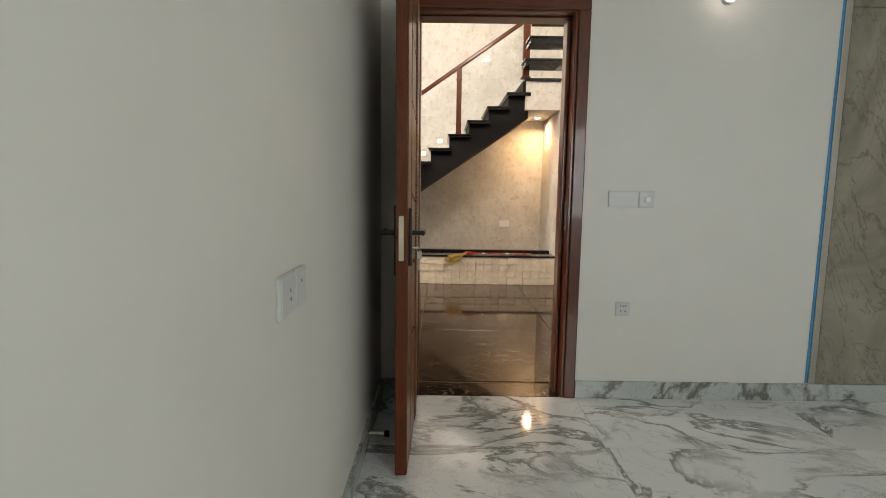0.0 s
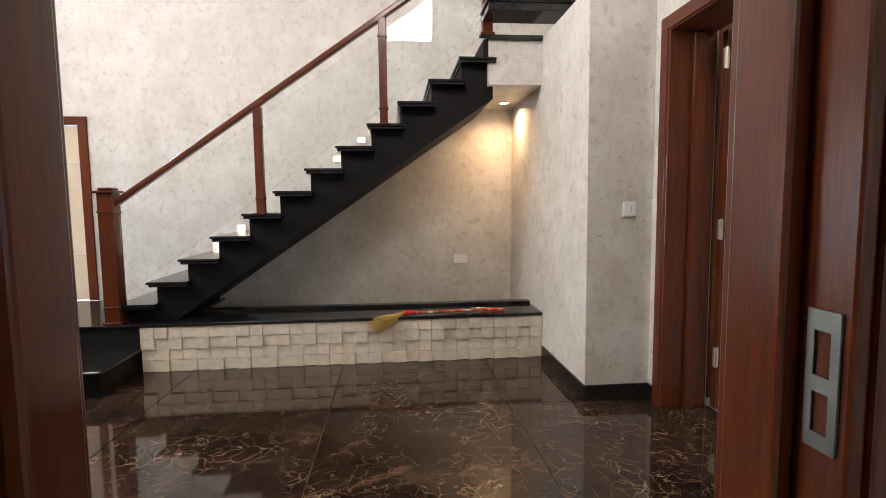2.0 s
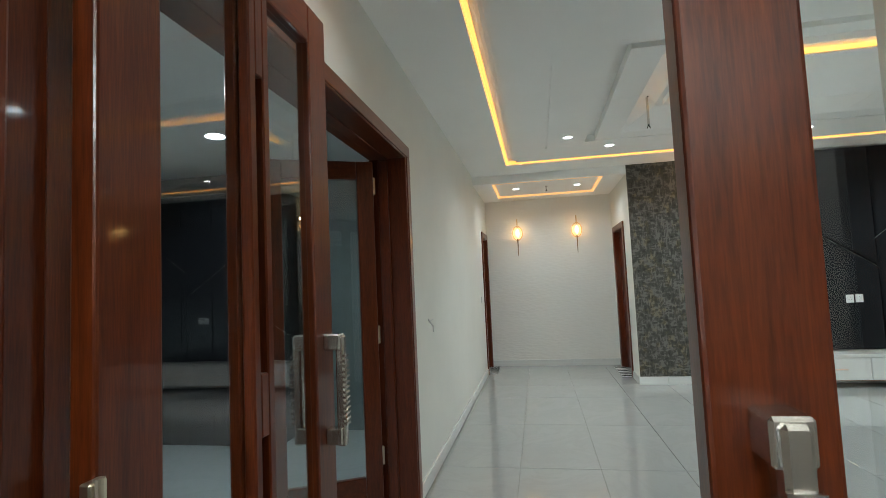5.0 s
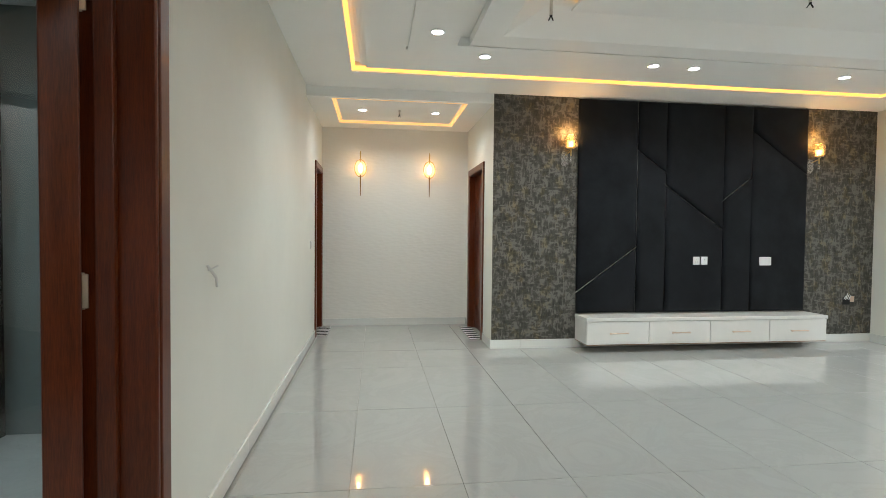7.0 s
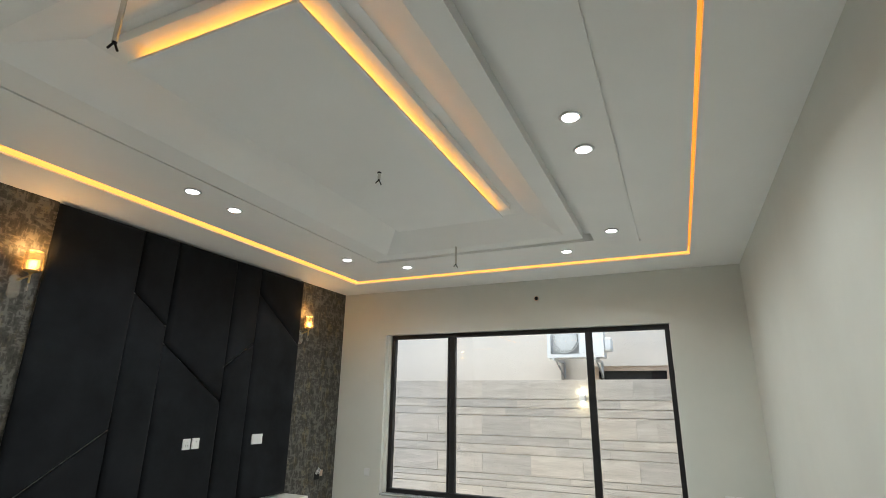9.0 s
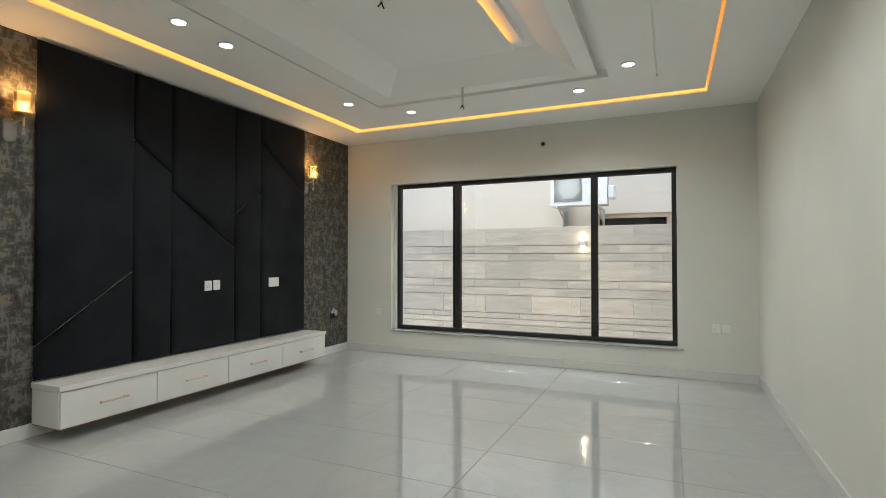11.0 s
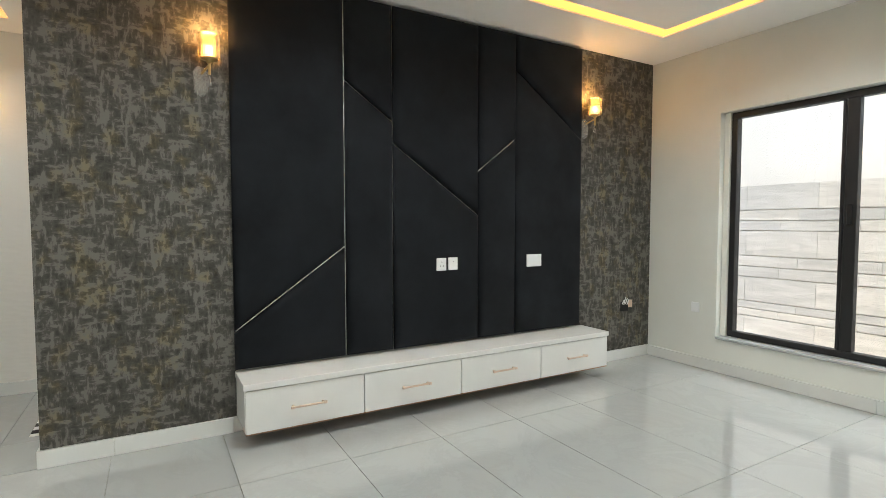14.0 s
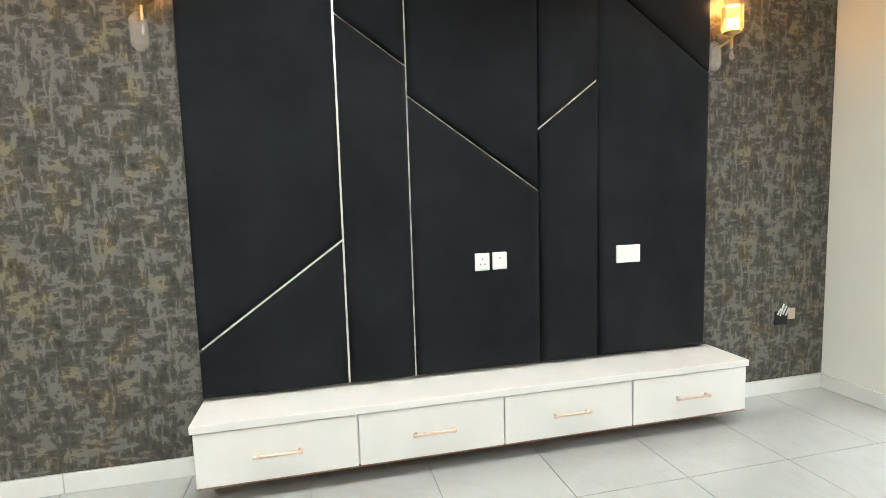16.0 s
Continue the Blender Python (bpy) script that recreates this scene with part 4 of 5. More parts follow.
def crystal_sconce(x, y, z):
    ob = thing("wall_sconce", (x, y, z), "lit crystal wall sconce with a cylinder shade", "wall sconce", "sconces on the dark wallpaper")
    bp = bmesh.new()
    rows = []
    for k, (w, d) in enumerate(((0.042, 0.0), (0.044, 0.008), (0.036, 0.020), (0.018, 0.027))):
        row = []
        for q in range(36):
            a = 2 * math.pi * q / 36
            lift = 0.055 if math.sin(a) > 0 else -0.055
            rib = 1 + 0.07 * (q % 2)
            row.append(bp.verts.new((x - 0.001 - d, y + 0.034 + w * rib * math.cos(a), z - 0.075 + lift * (1 - 0.12 * k) + w * rib * math.sin(a))))
        rows.append(row)
    for p, q in zip(rows, rows[1:]):
        for k in range(36):
            bp.faces.new((p[k], p[(k + 1) % 36], q[(k + 1) % 36], q[k]))
    bp.faces.new(rows[0])
    bp.faces.new(rows[-1])
    bmesh.ops.recalc_face_normals(bp, faces=bp.faces[:])
    part("backplate", bp, CRYSTAL, ob, "ribbed oval crystal backplate")
    ab = bmesh.new()
    rod(ab, (x - 0.02, y + 0.03, z - 0.03), (x - 0.10, y - 0.01, z + 0.01), 0.007)
    rod(ab, (x - 0.10, y - 0.01, z - 0.05), (x - 0.10, y - 0.01, z + 0.055), 0.008)
    turned(ab, (x - 0.10, y - 0.01, z + 0.05), [(0.010, -0.03), (0.020, -0.014), (0.052, -0.004), (0.054, 0.006), (0.03, 0.008)], 20)
    part("arm", ab, OLDBRASS, ob, "gold arm and cup")
    hb = bmesh.new()
    rings = []
    for h, inner in ((0.058, 0), (0.205, 0), (0.205, 1), (0.058, 1)):
        rings.append([hb.verts.new((x - 0.10 + r * math.cos(w), y - 0.01 + r * math.sin(w), z + h)) for w, r in
                      ((2 * math.pi * i / 56, (0.056 if inner else (0.060 + 0.005 * (i % 2)))) for i in range(56))])
    for p, q in zip(rings, rings[1:] + rings[:1]):
        for i in range(56):
            hb.faces.new((p[i], p[(i + 1) % 56], q[(i + 1) % 56], q[i]))
    bmesh.ops.recalc_face_normals(hb, faces=hb.faces[:])
    part("shade", hb, GLOWCRYSTAL, ob, "ribbed crystal cylinder shade with warm bulb glow in its tint")
    part("bulb", turned(bmesh.new(), (x - 0.10, y - 0.01, z + 0.06), [(0.020, 0.0), (0.040, 0.022), (0.044, 0.045), (0.034, 0.068), (0.006, 0.082)], 16), BULB, ob, "warm glowing bulb")
    part("drop", turned(bmesh.new(), (x - 0.10, y - 0.01, z - 0.125), [(0.003, 0.080), (0.006, 0.055), (0.014, 0.025), (0.013, 0.010), (0.004, 0.0)], 12), CRYSTAL, ob, "clear crystal teardrop")
    lamp("sconce_glow", 'POINT', (x - 0.10, y - 0.01, z + 0.235), (x, y, 0), 5.5, (1.0, 0.52, 0.16), 0.03)
    return ob


crystal_sconce(9.322, 2.372, 2.46)
crystal_sconce(9.322, -1.072, 2.46)


def ring_sconce(x, y, z):
    ob = thing("ring_sconce", (x, y, z), "lit brass wall sconce with an oval ring", "wall sconce", "sconces at the corridor end")
    rb = bmesh.new()
    rod(rb, (x - 0.05, y, z - 0.10), (x - 0.05, y, z - 0.42), 0.010, 0.005)
    part("spindle", rb, DARKBRASS, ob)
    part("finial", rod(bmesh.new(), (x - 0.05, y, z + 0.10), (x - 0.05, y, z + 0.26), 0.009), OLDBRASS, ob)
    part("arm", rod(bmesh.new(), (x, y, z - 0.12), (x - 0.05, y, z - 0.12), 0.012), OLDBRASS, ob)
    ob2 = bmesh.new()
    n = 26
    for i in range(n):
        a, b = 2 * math.pi * i / n, 2 * math.pi * (i + 1) / n
        rod(ob2, (x - 0.05, y + 0.088 * math.sin(a), z + 0.13 * math.cos(a)), (x - 0.05, y + 0.088 * math.sin(b), z + 0.13 * math.cos(b)), 0.007, n=6)
    part("ring", ob2, OLDBRASS, ob, "oval brass ring")
    part("bulb", turned(bmesh.new(), (x - 0.05, y, z - 0.075), [(0.015, 0.0), (0.036, 0.04), (0.040, 0.08), (0.026, 0.13), (0.004, 0.15)], 14), BULBRING, ob, "warm glowing bulb")
    lamp("ring_glow", 'POINT', (x - 0.16, y, z + 0.02), (x, y, 0), 1.3, (1.0, 0.60, 0.25), 0.03)
    return ob


ring_sconce(11.11, 4.99, 2.42)
ring_sconce(11.11, 3.93, 2.42)


# ---- feature wall ----
tv = thing("feature_panel", (9.33, 0.64, 0.44), "black velvet padded wall panel with gold seams", "wall panel")
part("backing", box((9.306, -0.955, 0.45), (9.329, 2.226, 3.13)), GOLD, tv, "pale gold metal in the seams")
GAP = {2.240: 0.004, 1.441: 0.0060, 1.047: 0.0050, 0.244: 0.0014, -0.158: 0.0014, -0.968: 0.004}
SLANT = (0.0075, 0.0060, 0.0062, 0.0070, 0.0030)
cols = [(2.240, 1.441, (0.705, 1.276)), (1.441, 1.047, (2.520, 2.253)), (1.047, 0.244, (2.084, 1.530)), (0.244, -0.158, (1.900, 2.203)), (-0.158, -0.968, (2.826, 2.270))]


def pad(poly, back, front, r, n=6):
    """An upholstered pad: a convex polygon (y, z) with softly rounded edges, a little fuller in the middle."""
    def inset(d):
        out, m = [], len(poly)
        for k in range(m):
            p, q, w = Vector(poly[k - 1]), Vector(poly[k]), Vector(poly[(k + 1) % m])
            e, f = (q - p).normalized(), (w - q).normalized()
            ne, nf = Vector((-e.y, e.x)), Vector((-f.y, f.x))
            out.append(q + (ne + nf) * (d / (1 + ne.dot(nf))))
        return out
    bm, rings = bmesh.new(), []
    prof = [(0.0, back)] + [(r * (1 - math.cos(a)), front + (back - front) * 0.85 * (1 - math.sin(a))) for a in (math.pi / 2 * k / n for k in range(n + 1))] + [(r * 3.2, front - 0.003)]
    for d, x in prof:
        rings.append([bm.verts.new((x, v.x, v.y)) for v in inset(d)])
    m = len(poly)
    fs = [bm.faces.new(rings[0]), bm.faces.new(rings[-1])]
    for a, b in zip(rings, rings[1:]):
        for k in range(m):
            fs.append(bm.faces.new((a[k], a[(k + 1) % m], b[(k + 1) % m], b[k])))
    bmesh.ops.recalc_face_normals(bm, faces=fs)
    for f in fs[2:]:
        f.smooth = True
    return bm


for (ya, yb, (da, db)), sg in zip(cols, SLANT):
    a, b = ya - GAP[ya], yb + GAP[yb]
    part("panel", pad([(b, 0.444), (a, 0.444), (a, da - sg), (b, db - sg)], 9.3055, 9.250, 0.050), VELVET, tv)
    part("panel", pad([(b, db + sg), (a, da + sg), (a, 3.14), (b, 3.14)], 9.3055, 9.250, 0.050), VELVET, tv)

con = thing("tv_console", (9.14, 0.6, 0.10), "white floating console with four drawers", "console")
part("carcass", box((8.982, -1.015, 0.102), (9.327, 2.225, 0.385), 0.003), LACQUER, con)
part("top", box((8.952, -1.025, 0.388), (9.327, 2.235, 0.430), 0.004, 2), LACQUER, con)
part("underside", box((8.964, -1.012, 0.0955), (9.326, 2.222, 0.1005)), RAWWOOD, con, "raw brown board underside")
ds = [2.225, 1.424, 0.612, -0.203, -1.015]
for i in range(4):
    ya, yb = ds[i] - 0.0035, ds[i + 1] + 0.0035
    dr = part("drawer", box((8.960, yb, 0.104), (8.980, ya, 0.383), 0.003), LACQUER, con)
    c = (ya + yb) / 2
    hb = bmesh.new()
    rod(hb, (8.927, c - 0.115, 0.243), (8.927, c + 0.115, 0.243), 0.0075)
    for s in (-0.1, 0.1):
        rod(hb, (8.927, c + s, 0.243), (8.962, c + s, 0.243), 0.007)
    for s in (-0.121, 0.097):
        bx(hb, (8.919, c + s, 0.234), (8.936, c + s + 0.024, 0.252), 0.003)
    part("handle", hb, BRASS, dr, "rose-gold bar handle")


def socket_plate(name, face, u, z, w, h, label, holes=0, axis='x', side=-1, group="", knob=False, material=PLASTIC):
    """A plate on a wall. face: the wall's place along axis; u: the plate's left lower corner along the wall."""
    def bb(u0, u1, z0, z1, d0, d1, bev=0.003):
        lo_, hi_ = sorted((face + side * d0, face + side * d1))
        return box((lo_, u0, z0), (hi_, u1, z1), bev) if axis == 'x' else box((u0, lo_, z0), (u1, hi_, z1), bev)
    ob = thing(name, ((face, u, z) if axis == 'x' else (u, face, z)), label, "wall plate", group)
    part("plate", bb(u, u + w, z, z + h, 0.0, 0.012), material, ob)
    part("insert", bb(u + 0.008, u + w - 0.008, z + 0.008, z + h - 0.008, 0.012, 0.0145, 0.001), material, ob)
    cu, cz = u + w / 2, z + h / 2
    for i in range(holes):
        du, dz = (((0.012, 0.011), (0.012, -0.011)) if holes == 2 else ((0, 0.018), (-0.014, -0.014), (0.014, -0.014), (-0.014, 0.02), (0.014, 0.02)))[i]
        part("hole", bb(cu + du - 0.0032, cu + du + 0.0032, cz + dz - 0.0048, cz + dz + 0.0048, 0.0145, 0.0152, 0), SLOT, ob)
    if knob:
        lo_ = (face + side * 0.0146, cu, cz) if axis == 'x' else (cu, face + side * 0.0146, cz)
        hi_ = (face + side * 0.035, cu, cz) if axis == 'x' else (cu, face + side * 0.035, cz)
        part("knob", rod(bmesh.new(), lo_, hi_, 0.019, 0.016, 20), PLASTIC, ob, "white round dimmer knob")
    return ob


socket_plate("socket", 9.2485, 0.588, 1.06, 0.090, 0.105, "white square socket on the black panel", 3, group="sockets on the black panel")
socket_plate("socket", 9.2485, 0.478, 1.062, 0.090, 0.105, "white square socket on the black panel", 1, group="sockets on the black panel")
socket_plate("socket", 9.2485, -0.435, 1.055, 0.17, 0.112, "white wide plate on the black panel", 0, group="sockets on the black panel")
ob = thing("junction_box", (9.322, -1.7, 0.5), "open junction box with loose wires in the wallpaper", "junction box")
part("box", box((9.314, -1.71, 0.515), (9.322, -1.60, 0.615), 0.002), DARK, ob)
wb = bmesh.new()
for i in range(4):
    y = -1.69 + i * 0.024
    rod(wb, (9.314, y, 0.58 + 0.01 * (i % 2)), (9.296, y - 0.012, 0.64 + 0.015 * (i % 3)), 0.005, n=6)
part("wires", wb, PLASTIC, ob)
part("plate", box((9.312, -1.775, 0.55), (9.322, -1.715, 0.63), 0.003), BRASS, ob, "brown cover plate")
socket_plate("socket", -2.055, 8.72, 0.555, 0.085, 0.10, "white socket on the window wall", 0, 'y', 1)
socket_plate("socket", -2.055, 4.22, 0.545, 0.085, 0.10, "white socket on the window wall", 2, 'y', 1)
socket_plate("socket", -2.055, 4.12, 0.545, 0.085, 0.10, "white plate on the window wall", 0, 'y', 1)
ob = thing("wall_hole", (6.257, -2.05, 2.91), "dark conduit hole high on the window wall", "conduit hole")
part("ring", turned(bmesh.new(), (6.257, -2.0545, 2.91), [(0.036, 0.0), (0.034, 0.004), (0.026, 0.005), (0.024, 0.001)], 20, 'y'), BRASS, ob)
part("hole", turned(bmesh.new(), (6.257, -2.0545, 2.91), [(0.025, 0.0), (0.024, 0.0032)], 20, 'y'), DARK, ob)
socket_plate("switch_plate", 5.60, 1.747, 1.282, 0.092, 0.105, "white switch plate on the column", 2, 'y', -1)
socket_plate("switch_plate", 2.766, 0.953, 1.23, 0.185, 0.10, "white blank switch plate beside the bedroom door", 0, 'y', -1, material=PLATE)
socket_plate("dimmer_switch", 2.766, 1.142, 1.23, 0.095, 0.10, "white dimmer switch beside the bedroom door", 0, 'y', -1, knob=True, material=PLATE)
socket_plate("socket", 2.766, 1.034, 0.545, 0.09, 0.09, "white socket low on the bedroom wall", 5, 'y', -1, material=PLATE)
socket_plate("socket", -0.45, 0.760, 1.015, 0.118, 0.105, "white socket plate on the bedroom side wall", 2, 'x', 1, material=PLATE)
socket_plate("switch_plate", -0.45, 0.880, 1.015, 0.100, 0.105, "white single-hole plate on the bedroom side wall", 1, 'x', 1, material=PLATE)
socket_plate("switch_plate", 5.574, 9.75, 1.22, 0.09, 0.10, "white switch plate on the corridor wall", 0, 'y', -1)
wr = thing("wall_wire", (5.72, 5.57, 1.2), "grey cable end sticking out of the white wall", "cable")
wb = bmesh.new()
rod(wb, (5.74, 5.574, 1.26), (5.755, 5.535, 1.20), 0.007, n=8)
rod(wb, (5.755, 5.535, 1.20), (5.80, 5.545, 1.15), 0.006, n=8)
rod(wb, (5.74, 5.566, 1.235), (5.85, 5.555, 1.25), 0.005, n=8)
part("cable", wb, PLATE, wr)

# bedroom marble cladding with its taped edge
cl = thing("wall_cladding", (2.9, 2.75, 0.115), "grey-brown marble wall slab with a taped edge", "wall cladding")
part("slab", box((2.335, 2.748, 0.118), (3.39, 2.764, 2.42), 0.002), SLAB, cl)
part("slab", box((2.335, 2.748, 2.425), (3.39, 2.764, 3.05), 0.002), SLAB, cl)
part("trim_strip", box((2.292, 2.746, 0.118), (2.333, 2.764, 3.05), 0.003), CHROME, cl, "steel edge strip")
part("tape", prism(bmesh.new(), [(2.279, 0.116), (2.291, 0.116), (2.294, 3.05), (2.283, 3.05)], 'y', 2.760, 2.7645), BLUE, cl, "blue masking tape")
wl = thing("lamp_holder", (1.60, 2.766, 2.46), "white bulb holder with a lit bulb on the bedroom wall", "lamp holder")
part("base", rod(bmesh.new(), (1.60, 2.766, 2.475), (1.60, 2.735, 2.475), 0.045, 0.04, 20), PLASTIC, wl)
part("bulb", turned(bmesh.new(), (1.60, 2.735, 2.475), [(0.02, 0.0), (0.03, -0.03), (0.032, -0.05), (0.02, -0.075), (0.003, -0.082)], 16, 'y'), BULBDIM, wl)
ds_ = thing("door_stop", (-0.42, 2.12, 0.06), "steel rod door stop on the baseboard", "door stop")
part("rod", rod(bmesh.new(), (-0.436, 2.12, 0.06), (-0.355, 2.12, 0.06), 0.011), CHROME, ds_)
part("tip", rod(bmesh.new(), (-0.355, 2.12, 0.06), (-0.33, 2.12, 0.06), 0.016), DARK, ds_, "black rubber tip")


# ---- windows ----
def window(name, axis, face, us, z0, z1, d0, d1, label, cross=()):
    ob = thing(name, ((face, us[0], z0) if axis == 'x' else (us[0], face, z0)), label, "window", kind="structure")

    def bb(u0, u1, za, zb, a, b, bev=0.004):
        return box((a, u0, za), (b, u1, zb), bev) if axis == 'x' else box((u0, a, za), (u1, b, zb), bev)
    w = 0.055
    part("window_frame", bb(us[0], us[-1], z0, z0 + w, d0, d1), ALU, ob)
    part("window_frame", bb(us[0], us[-1], z1 - w, z1, d0, d1), ALU, ob)
    part("window_frame", bb(us[0], us[0] + w, z0 + w, z1 - w, d0, d1), ALU, ob)
    part("window_frame", bb(us[-1] - w, us[-1], z0 + w, z1 - w, d0, d1), ALU, ob)
    for u in us[1:-1]:
        part("mullion", bb(u - 0.042, u + 0.042, z0 + w, z1 - w, d0 + 0.008, d1 - 0.004), ALU, ob)
    for z in cross:
        part("transom", bb(us[0] + w, us[-1] - w, z - 0.03, z + 0.03, d0 + 0.01, d1 - 0.01), ALU, ob)
    m = (d0 + d1) / 2
    for a, b in zip(us, us[1:]):
        part("pane", bb(a + 0.03, b - 0.03, z0 + 0.03, z1 - 0.03, m - 0.004, m + 0.004, 0), GLASS, ob).visible_shadow = False
    return ob


win = window("window_1", 'y', -2.1, (4.666, 5.625, 7.513, 8.492), 0.353, 2.502, -2.225, -2.145, "wide black aluminium window with three panes")
part("reveal", box((8.493, -2.275, 0.351), (8.546, -2.12, 2.504), 0.003), WALL, win, "white painted reveal")
part("sill", box((4.60, -2.144, 0.326), (8.54, -2.03, 0.3505), 0.004), TILE, win, "pale stone sill")
part("sash", box((7.568, -2.190, 0.41), (7.592, -2.160, 2.445), 0.003), ALU, win, "black sliding sash edge")
part("latch", box((7.495, -2.148, 1.44), (7.531, -2.126, 1.60), 0.005), BLACKMETAL, win, "black sliding latch")
window("window_2", 'x', -4.6, (3.68, 5.44, 5.64), 3.56, 4.74, -4.66, -4.58, "high black-framed lobby window", (3.86,))
window("window_5", 'x', -4.6, (6.50, 7.15, 7.80), 0.45, 2.28, -4.66, -4.58, "tall black-framed glazing on the stair platform", (1.02, 1.46))
window("window_3", 'y', 2.9, (-0.06, 0.86), 3.86, 4.86, 2.86, 2.94, "high black-framed window over the bedroom")
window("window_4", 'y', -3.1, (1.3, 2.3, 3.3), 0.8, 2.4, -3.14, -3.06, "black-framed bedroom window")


# ---- outdoors beyond the lounge window ----
setting("ground", box((-40, -60, -0.5), (50, 60, -0.25)), RENDER, "pale concrete ground", "ground")
yard = setting("boundary_wall", box((2.0, -4.3, -0.25), (11.5, -4.03, 1.935)), RENDER, "boundary wall behind the cladding", "wall")
nb = thing("neighbour_house", (7, -5.2, 0), "cream plastered neighbouring house with a brown window", "house")
hw = bmesh.new()
with_holes(hw, (2.0, 6.55), (-0.25, 5.2), [(3.9, 6.02, 1.2, 2.22)], 'y', -5.6, -5.2)
part("wall", hw, RENDER, nb)
part("wall", box((6.55, -5.6, -0.25), (11.5, -4.9, 5.2)), RENDER, nb)
hwin = part("window_frame", with_holes(bmesh.new(), (3.9, 6.02), (1.2, 2.22), [(3.98, 4.72, 1.28, 2.14), (4.80, 5.94, 1.28, 2.14)], 'y', -5.35, -5.25), BRASS, nb, "brown window frame")
part("pane", box((3.95, -5.31, 1.25), (5.97, -5.30, 2.17)), DARK, hwin)
ac = thing("ac_outdoor_unit", (6.15, -4.75, 2.36), "white outdoor air conditioner unit on brackets", "air conditioner")
part("body", with_holes(bmesh.new(), (5.70, 6.64), (2.40, 3.05), [(6.10, 6.58, 2.46, 2.98)], 'y', -4.62, -4.26), ACWHITE, ac)
part("fan_blade", rod(bmesh.new(), (6.34, -4.40, 2.72), (6.34, -4.36, 2.72), 0.2, 0.2, 7), ACWHITE, ac)
part("fan_back", box((6.07, -4.50, 2.43), (6.62, -4.46, 3.01)), PLATE, ac, "grey fan opening")
gr = bmesh.new()
for i in range(7):
    r = 0.035 + i * 0.035
    n = 26
    for j in range(n):
        a, b = 2 * math.pi * j / n, 2 * math.pi * (j + 1) / n
        rod(gr, (6.34 + r * math.cos(a), -4.25, 2.72 + r * math.sin(a)), (6.34 + r * math.cos(b), -4.25, 2.72 + r * math.sin(b)), 0.004, n=4)
for j in range(20):
    a = 2 * math.pi * j / 20
    rod(gr, (6.34 + 0.03 * math.cos(a), -4.25, 2.72 + 0.03 * math.sin(a)), (6.34 + 0.25 * math.cos(a), -4.25, 2.72 + 0.25 * math.sin(a)), 0.005, n=4)
part("grille", gr, ACWHITE, ac, "round white fan grille")
part("valve_cover", box((5.58, -4.55, 2.50), (5.70, -4.30, 2.72), 0.02), ACWHITE, ac)
for x in (5.84, 6.52):
    k = box((x, -5.2, 2.36), (x + 0.04, -4.26, 2.40), 0.003)
    bx(k, (x, -5.2, 2.10), (x + 0.04, -5.16, 2.36), 0.003)
    rod(k, (x + 0.02, -5.18, 2.12), (x + 0.02, -4.5, 2.36), 0.014)
    part("bracket", k, PLATE, ac, "grey steel bracket")
ac.location.z -= 0.09 * U
ol = thing("outdoor_lamp", (6.03, -4.0, 1.62), "lit two-way outdoor wall lamp on the cladding", "wall lamp")
part("body", box((6.0, -4.0, 1.60), (6.09, -3.93, 1.70), 0.008), ACWHITE, ol)
part("lens", box((6.01, -3.99, 1.701), (6.08, -3.94, 1.712), 0.002), BULBDIM, ol)
part("lens", box((6.01, -3.99, 1.588), (6.08, -3.94, 1.599), 0.002), BULBDIM, ol)
lamp("outdoor_lamp_glow", 'POINT', (6.045, -3.94, 1.75), (6, -4, 3), 1.3, (1.0, 0.86, 0.55), 0.02)
lamp("outdoor_lamp_glow", 'POINT', (6.045, -3.94, 1.55), (6, -4, 0), 1.3, (1.0, 0.86, 0.55), 0.02)

# ---- kitchen beyond its door ----
setting("floor_kitchen", box((2.2, 5.8, -0.12), (7.2, 9.6, 0.0)), TILE, "glossy white kitchen floor", "floor")
setting("wall_kitchen_north", box((2.2, 9.4, 0), (7.2, 9.6, 3.1)), KITCHWALL, "pale kitchen wall", "wall")
setting("wall_kitchen_east", box((7.0, 5.8, 0), (7.2, 9.4, 3.1)), KITCHTILE, "grey-green tiled kitchen wall", "wall")
setting("wall_kitchen_west", box((2.21, 5.8, 0), (2.4, 9.4, 3.1)), KITCHWALL, "pale kitchen wall", "wall")
setting("ceiling_kitchen", box((2.2, 5.8, 2.95), (7.2, 9.6, 3.1)), CEIL, "white kitchen ceiling", "ceiling")
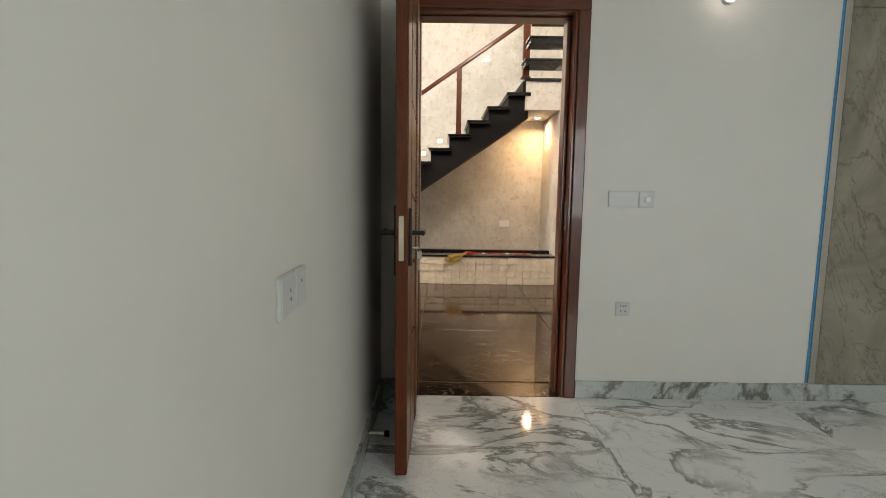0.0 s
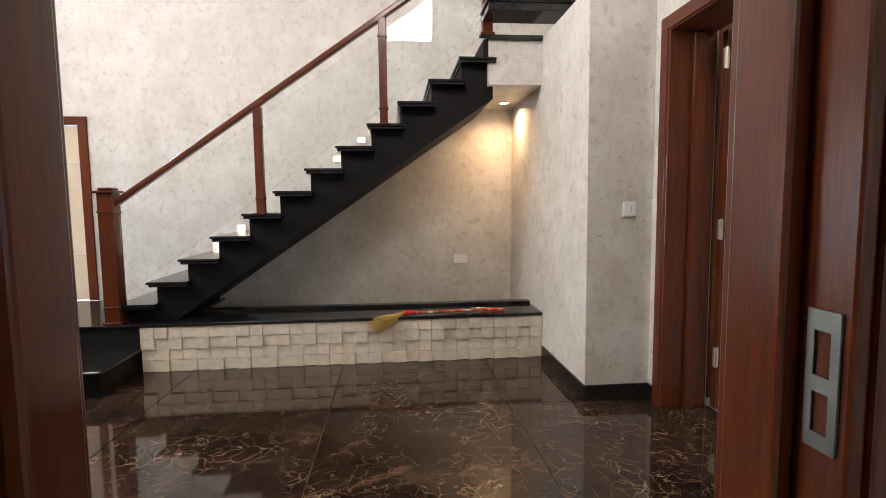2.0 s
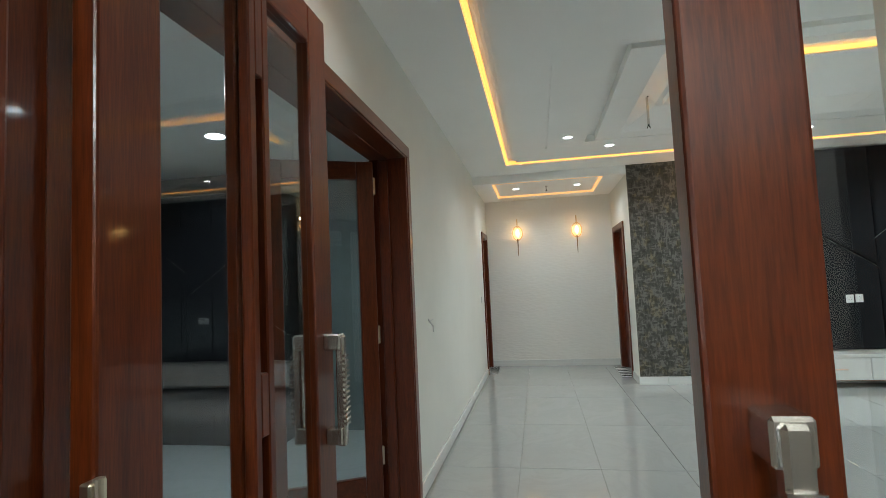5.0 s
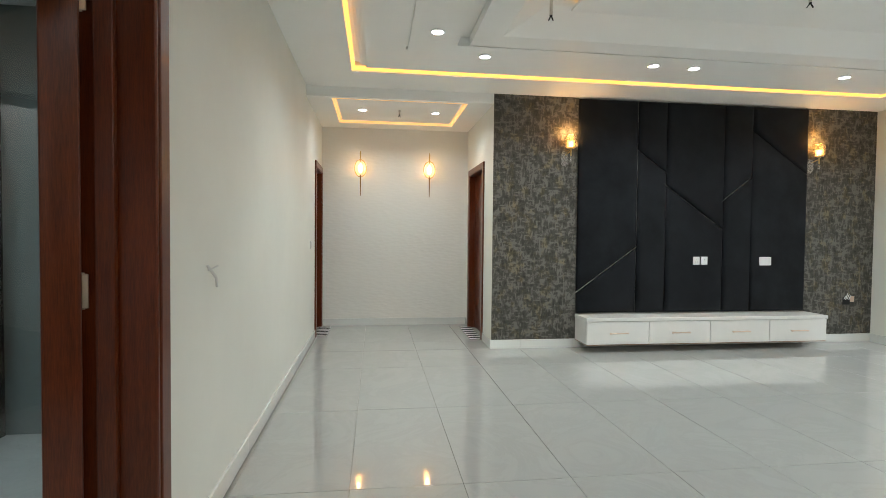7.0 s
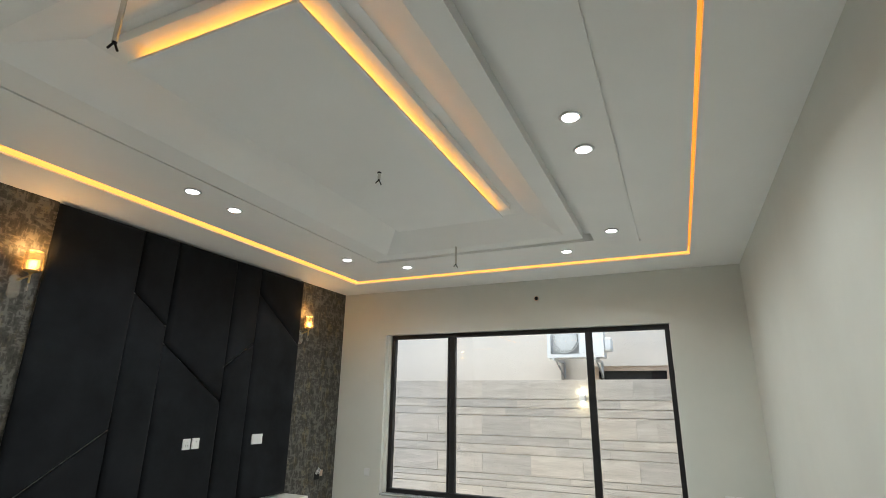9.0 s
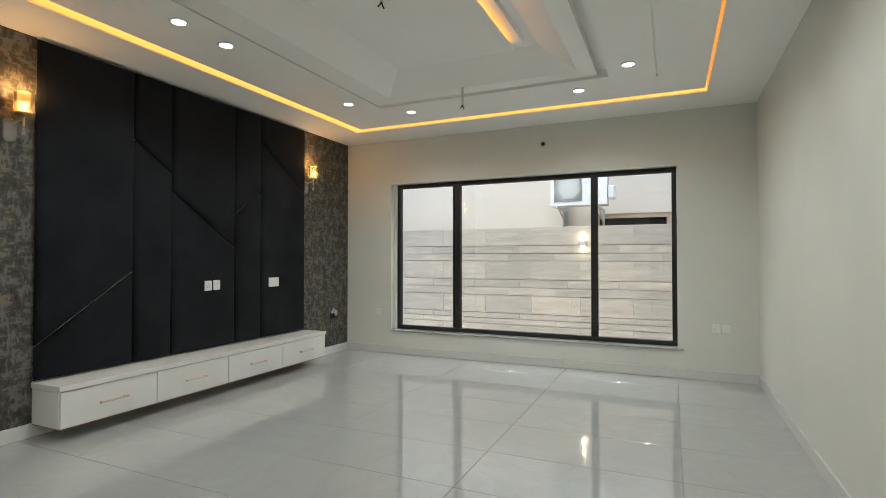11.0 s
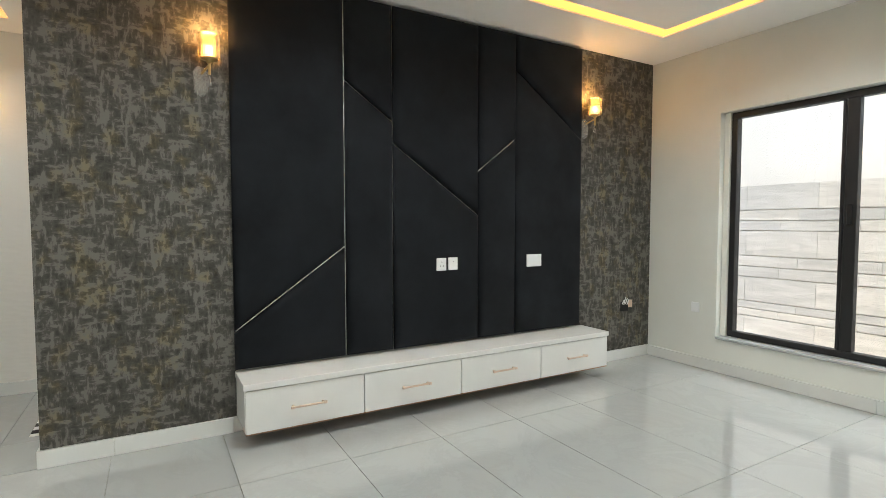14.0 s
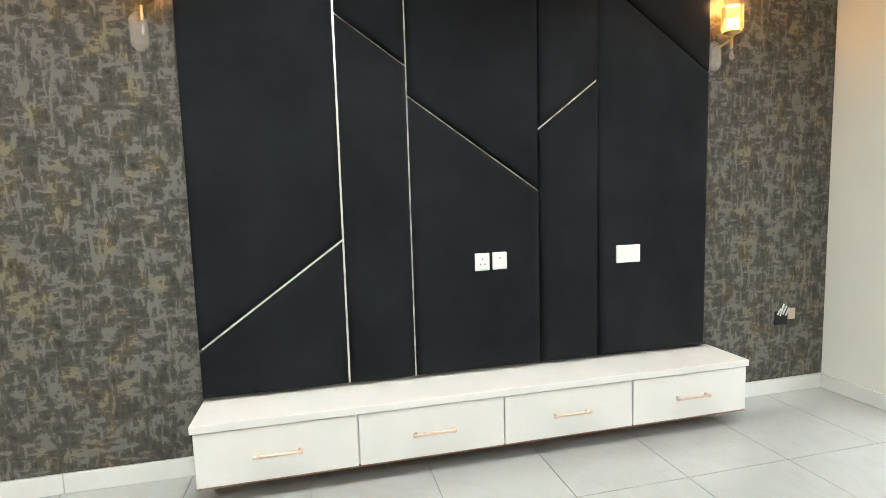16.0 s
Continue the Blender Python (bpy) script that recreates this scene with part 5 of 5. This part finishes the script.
for i in range(5):
    x = 2.45 + i * 0.9
    cbn = thing("base_cabinet", (x, 9.0, 0), "glossy black kitchen base cabinet", "cabinet", "kitchen base cabinets")
    part("body", box((x, 8.82, 0.10), (x + 0.895, 9.39, 0.87)), KITCHEN, cbn)
    part("door", box((x + 0.004, 8.80, 0.12), (x + 0.446, 8.819, 0.86), 0.003), KITCHEN, cbn)
    part("door", box((x + 0.45, 8.80, 0.12), (x + 0.891, 8.819, 0.86), 0.003), KITCHEN, cbn)
    part("plinth", box((x, 8.88, 0.0), (x + 0.895, 9.39, 0.099)), DARK, cbn)
    wc = thing("wall_cabinet", (x, 9.2, 1.5), "glossy black kitchen wall cabinet", "cabinet", "kitchen wall cabinets")
    part("body", box((x, 9.02, 1.50), (x + 0.895, 9.39, 2.50)), KITCHEN, wc)
    part("door", box((x + 0.004, 9.0, 1.505), (x + 0.446, 9.019, 2.495), 0.003), KITCHEN, wc)
    part("door", box((x + 0.45, 9.0, 1.505), (x + 0.891, 9.019, 2.495), 0.003), KITCHEN, wc)
for i in range(2):
    y = 7.29 + i * 0.72
    tc = thing("tall_cabinet", (6.6, y, 0), "glossy black tall kitchen cabinet", "cabinet", "kitchen tall cabinets")
    part("body", box((6.42, y, 0.0), (6.99, y + 0.716, 2.6)), KITCHEN, tc)
    part("door", box((6.40, y + 0.004, 0.02), (6.419, y + 0.356, 2.58), 0.003), KITCHEN, tc)
    part("door", box((6.40, y + 0.36, 0.02), (6.419, y + 0.712, 2.58), 0.003), KITCHEN, tc)
wt = thing("worktop", (4.7, 9.1, 0.88), "white stone kitchen worktop", "worktop")
part("slab", box((2.45, 8.77, 0.872), (6.95, 9.395, 0.91), 0.004), LACQUER, wt)
# Two unseen ceiling lights added to brighten the kitchen behind its door.
downlight("downlight", 4.0, 7.4, 2.949, "added kitchen ceiling light, out of view", 0.083, 12.0, (0.82, 0.96, 1.0))
downlight("downlight", 5.6, 7.4, 2.949, "added kitchen ceiling light, out of view", 0.083, 12.0, (0.82, 0.96, 1.0))

# ---- thresholds ----
for x0, x1, y0, y1 in ((10.31, 11.0, 5.42, 5.60), (9.93, 10.81, 3.30, 3.47)):
    th = thing("threshold_mat", ((x0 + x1) / 2, (y0 + y1) / 2, 0), "black and white striped doorway mat", "doormat", "striped doorway mats")
    part("base", box((x0, y0, 0.0), (x1, y1, 0.006)), PLASTIC, th)
    n = 6
    for i in range(n):
        w = (x1 - x0) / (2 * n)
        part("stripe", box((x0 + (2 * i + 0.5) * w, y0, 0.0062), (x0 + (2 * i + 1.5) * w, y1, 0.008)), DARK, th)
setting("threshold_double_door", box((1.96, 3.55, -0.012), (2.29, 5.40, 0.002)), BROWN, "dark marble threshold", "threshold")
setting("threshold_bedroom", box((-0.24, 2.766, -0.012), (0.70, 2.985, 0.002)), BROWN, "dark marble threshold", "threshold")

# ---- pieces: floor tiles, cladding, split stone ----
def tiles(parent, xs, ys, size, z, thick, material, clip, gap=0.0035):
    """Floor tiles as pieces of their floor; whole tiles share one mesh, cut ones get their own."""
    shared = {}
    for x in xs:
        for y in ys:
            x0, x1, y0, y1 = max(x, clip[0]), min(x + size[0], clip[1]), max(y, clip[2]), min(y + size[1], clip[3])
            if x1 - x0 < 0.03 or y1 - y0 < 0.03:
                continue
            key = (round(x1 - x0, 4), round(y1 - y0, 4))
            if key not in shared:
                b = box((gap / 2, gap / 2, 0), (key[0] - gap / 2, key[1] - gap / 2, thick), 0.0012)
                shared[key] = finish("tile", b, material)
            ob = new("tile", shared[key])
            ob.location = (x0 * U, y0 * U, z * U)
            ob.parent = parent


W, D = 1.29, 0.6435
lounge = bpy.data.objects["floor_lounge_bed"]
XS = [8.54 + W * k for k in range(-5, 3)]
YS = [-0.252 + D * k for k in range(-3, 9)]
tiles(lounge, XS, YS, (W, D), -0.010, 0.010, TILE, (3.842, 9.328, -2.053, 5.572))
tiles(lounge, XS, YS, (W, D), -0.010, 0.010, TILE, (2.292, 3.838, 3.302, 5.572))
tiles(lounge, XS, YS, (W, D), -0.010, 0.010, TILE, (9.332, 11.108, 3.322, 5.572))
tiles(bpy.data.objects["floor_lobby_bed"], [-0.265 + 1.24 * k for k in range(-4, 2)], [5.605 + 1.30 * k for k in range(-3, 2)], (1.24, 1.30), -0.010, 0.010, BROWN, (-4.49, 1.957, 3.022, 7.84), 0.005)
tiles(bpy.data.objects["floor_bedroom_bed"], [0.80 + W * k for k in range(-2, 3)], [2.12 + D * k for k in range(-9, 2)], (W, D), -0.010, 0.010, BEDFLOOR, (-0.448, 3.398, -2.998, 2.764), 0.0015)

plinth = bpy.data.objects["plinth"]
rnd = random.Random(7)
stones = {}
for r in range(4):
    for c in range(31):
        w, h = 0.1106, 0.0955
        x0 = -1.93 + c * w
        x1 = min(x0 + w, 1.496)
        if x1 - x0 < 0.03:
            continue
        d = (0.014, 0.030)[(r // 2 + c + (r % 2) * (c % 2)) % 2]
        tilt = rnd.choice((0.0, 0.006, -0.004))
        key = (round(x1 - x0, 3), d, tilt)
        if key not in stones:
            wd = key[0]
            b = prism(bmesh.new(), [(0.001, 0), (wd - 0.001, 0), (wd - 0.001, -d - tilt), (0.001, -d)], 'z', 0.001, h - 0.001, 0.0015)
            stones[key] = finish("stone", b, STONE3D)
        ob = new("stone", stones[key])
        ob.location = (x0 * U, 6.659 * U, (r * h + 0.001) * U)
        ob.parent = plinth

zs = [-0.2, 0.256, 0.354, 0.451, 0.763, 0.900, 1.036, 1.358, 1.485, 1.621, 1.935]
slabs = {}
for i in range(10):
    h = zs[i + 1] - zs[i]
    off = (0.0, 0.5, 0.25)[i % 3]
    for c in range(-1, 12):
        key = (round(h, 3), i % 2)
        if key not in slabs:
            slabs[key] = finish("cladding_slab", box((0.001, 0, 0.0055), (0.819, 0.028, h - 0.0055), 0.0012), TRAV)
        ob = new("cladding_slab", slabs[key])
        ob.location = ((2.0 + (c + off) * 0.82) * U, -4.03 * U, zs[i] * U)
        ob.parent = yard
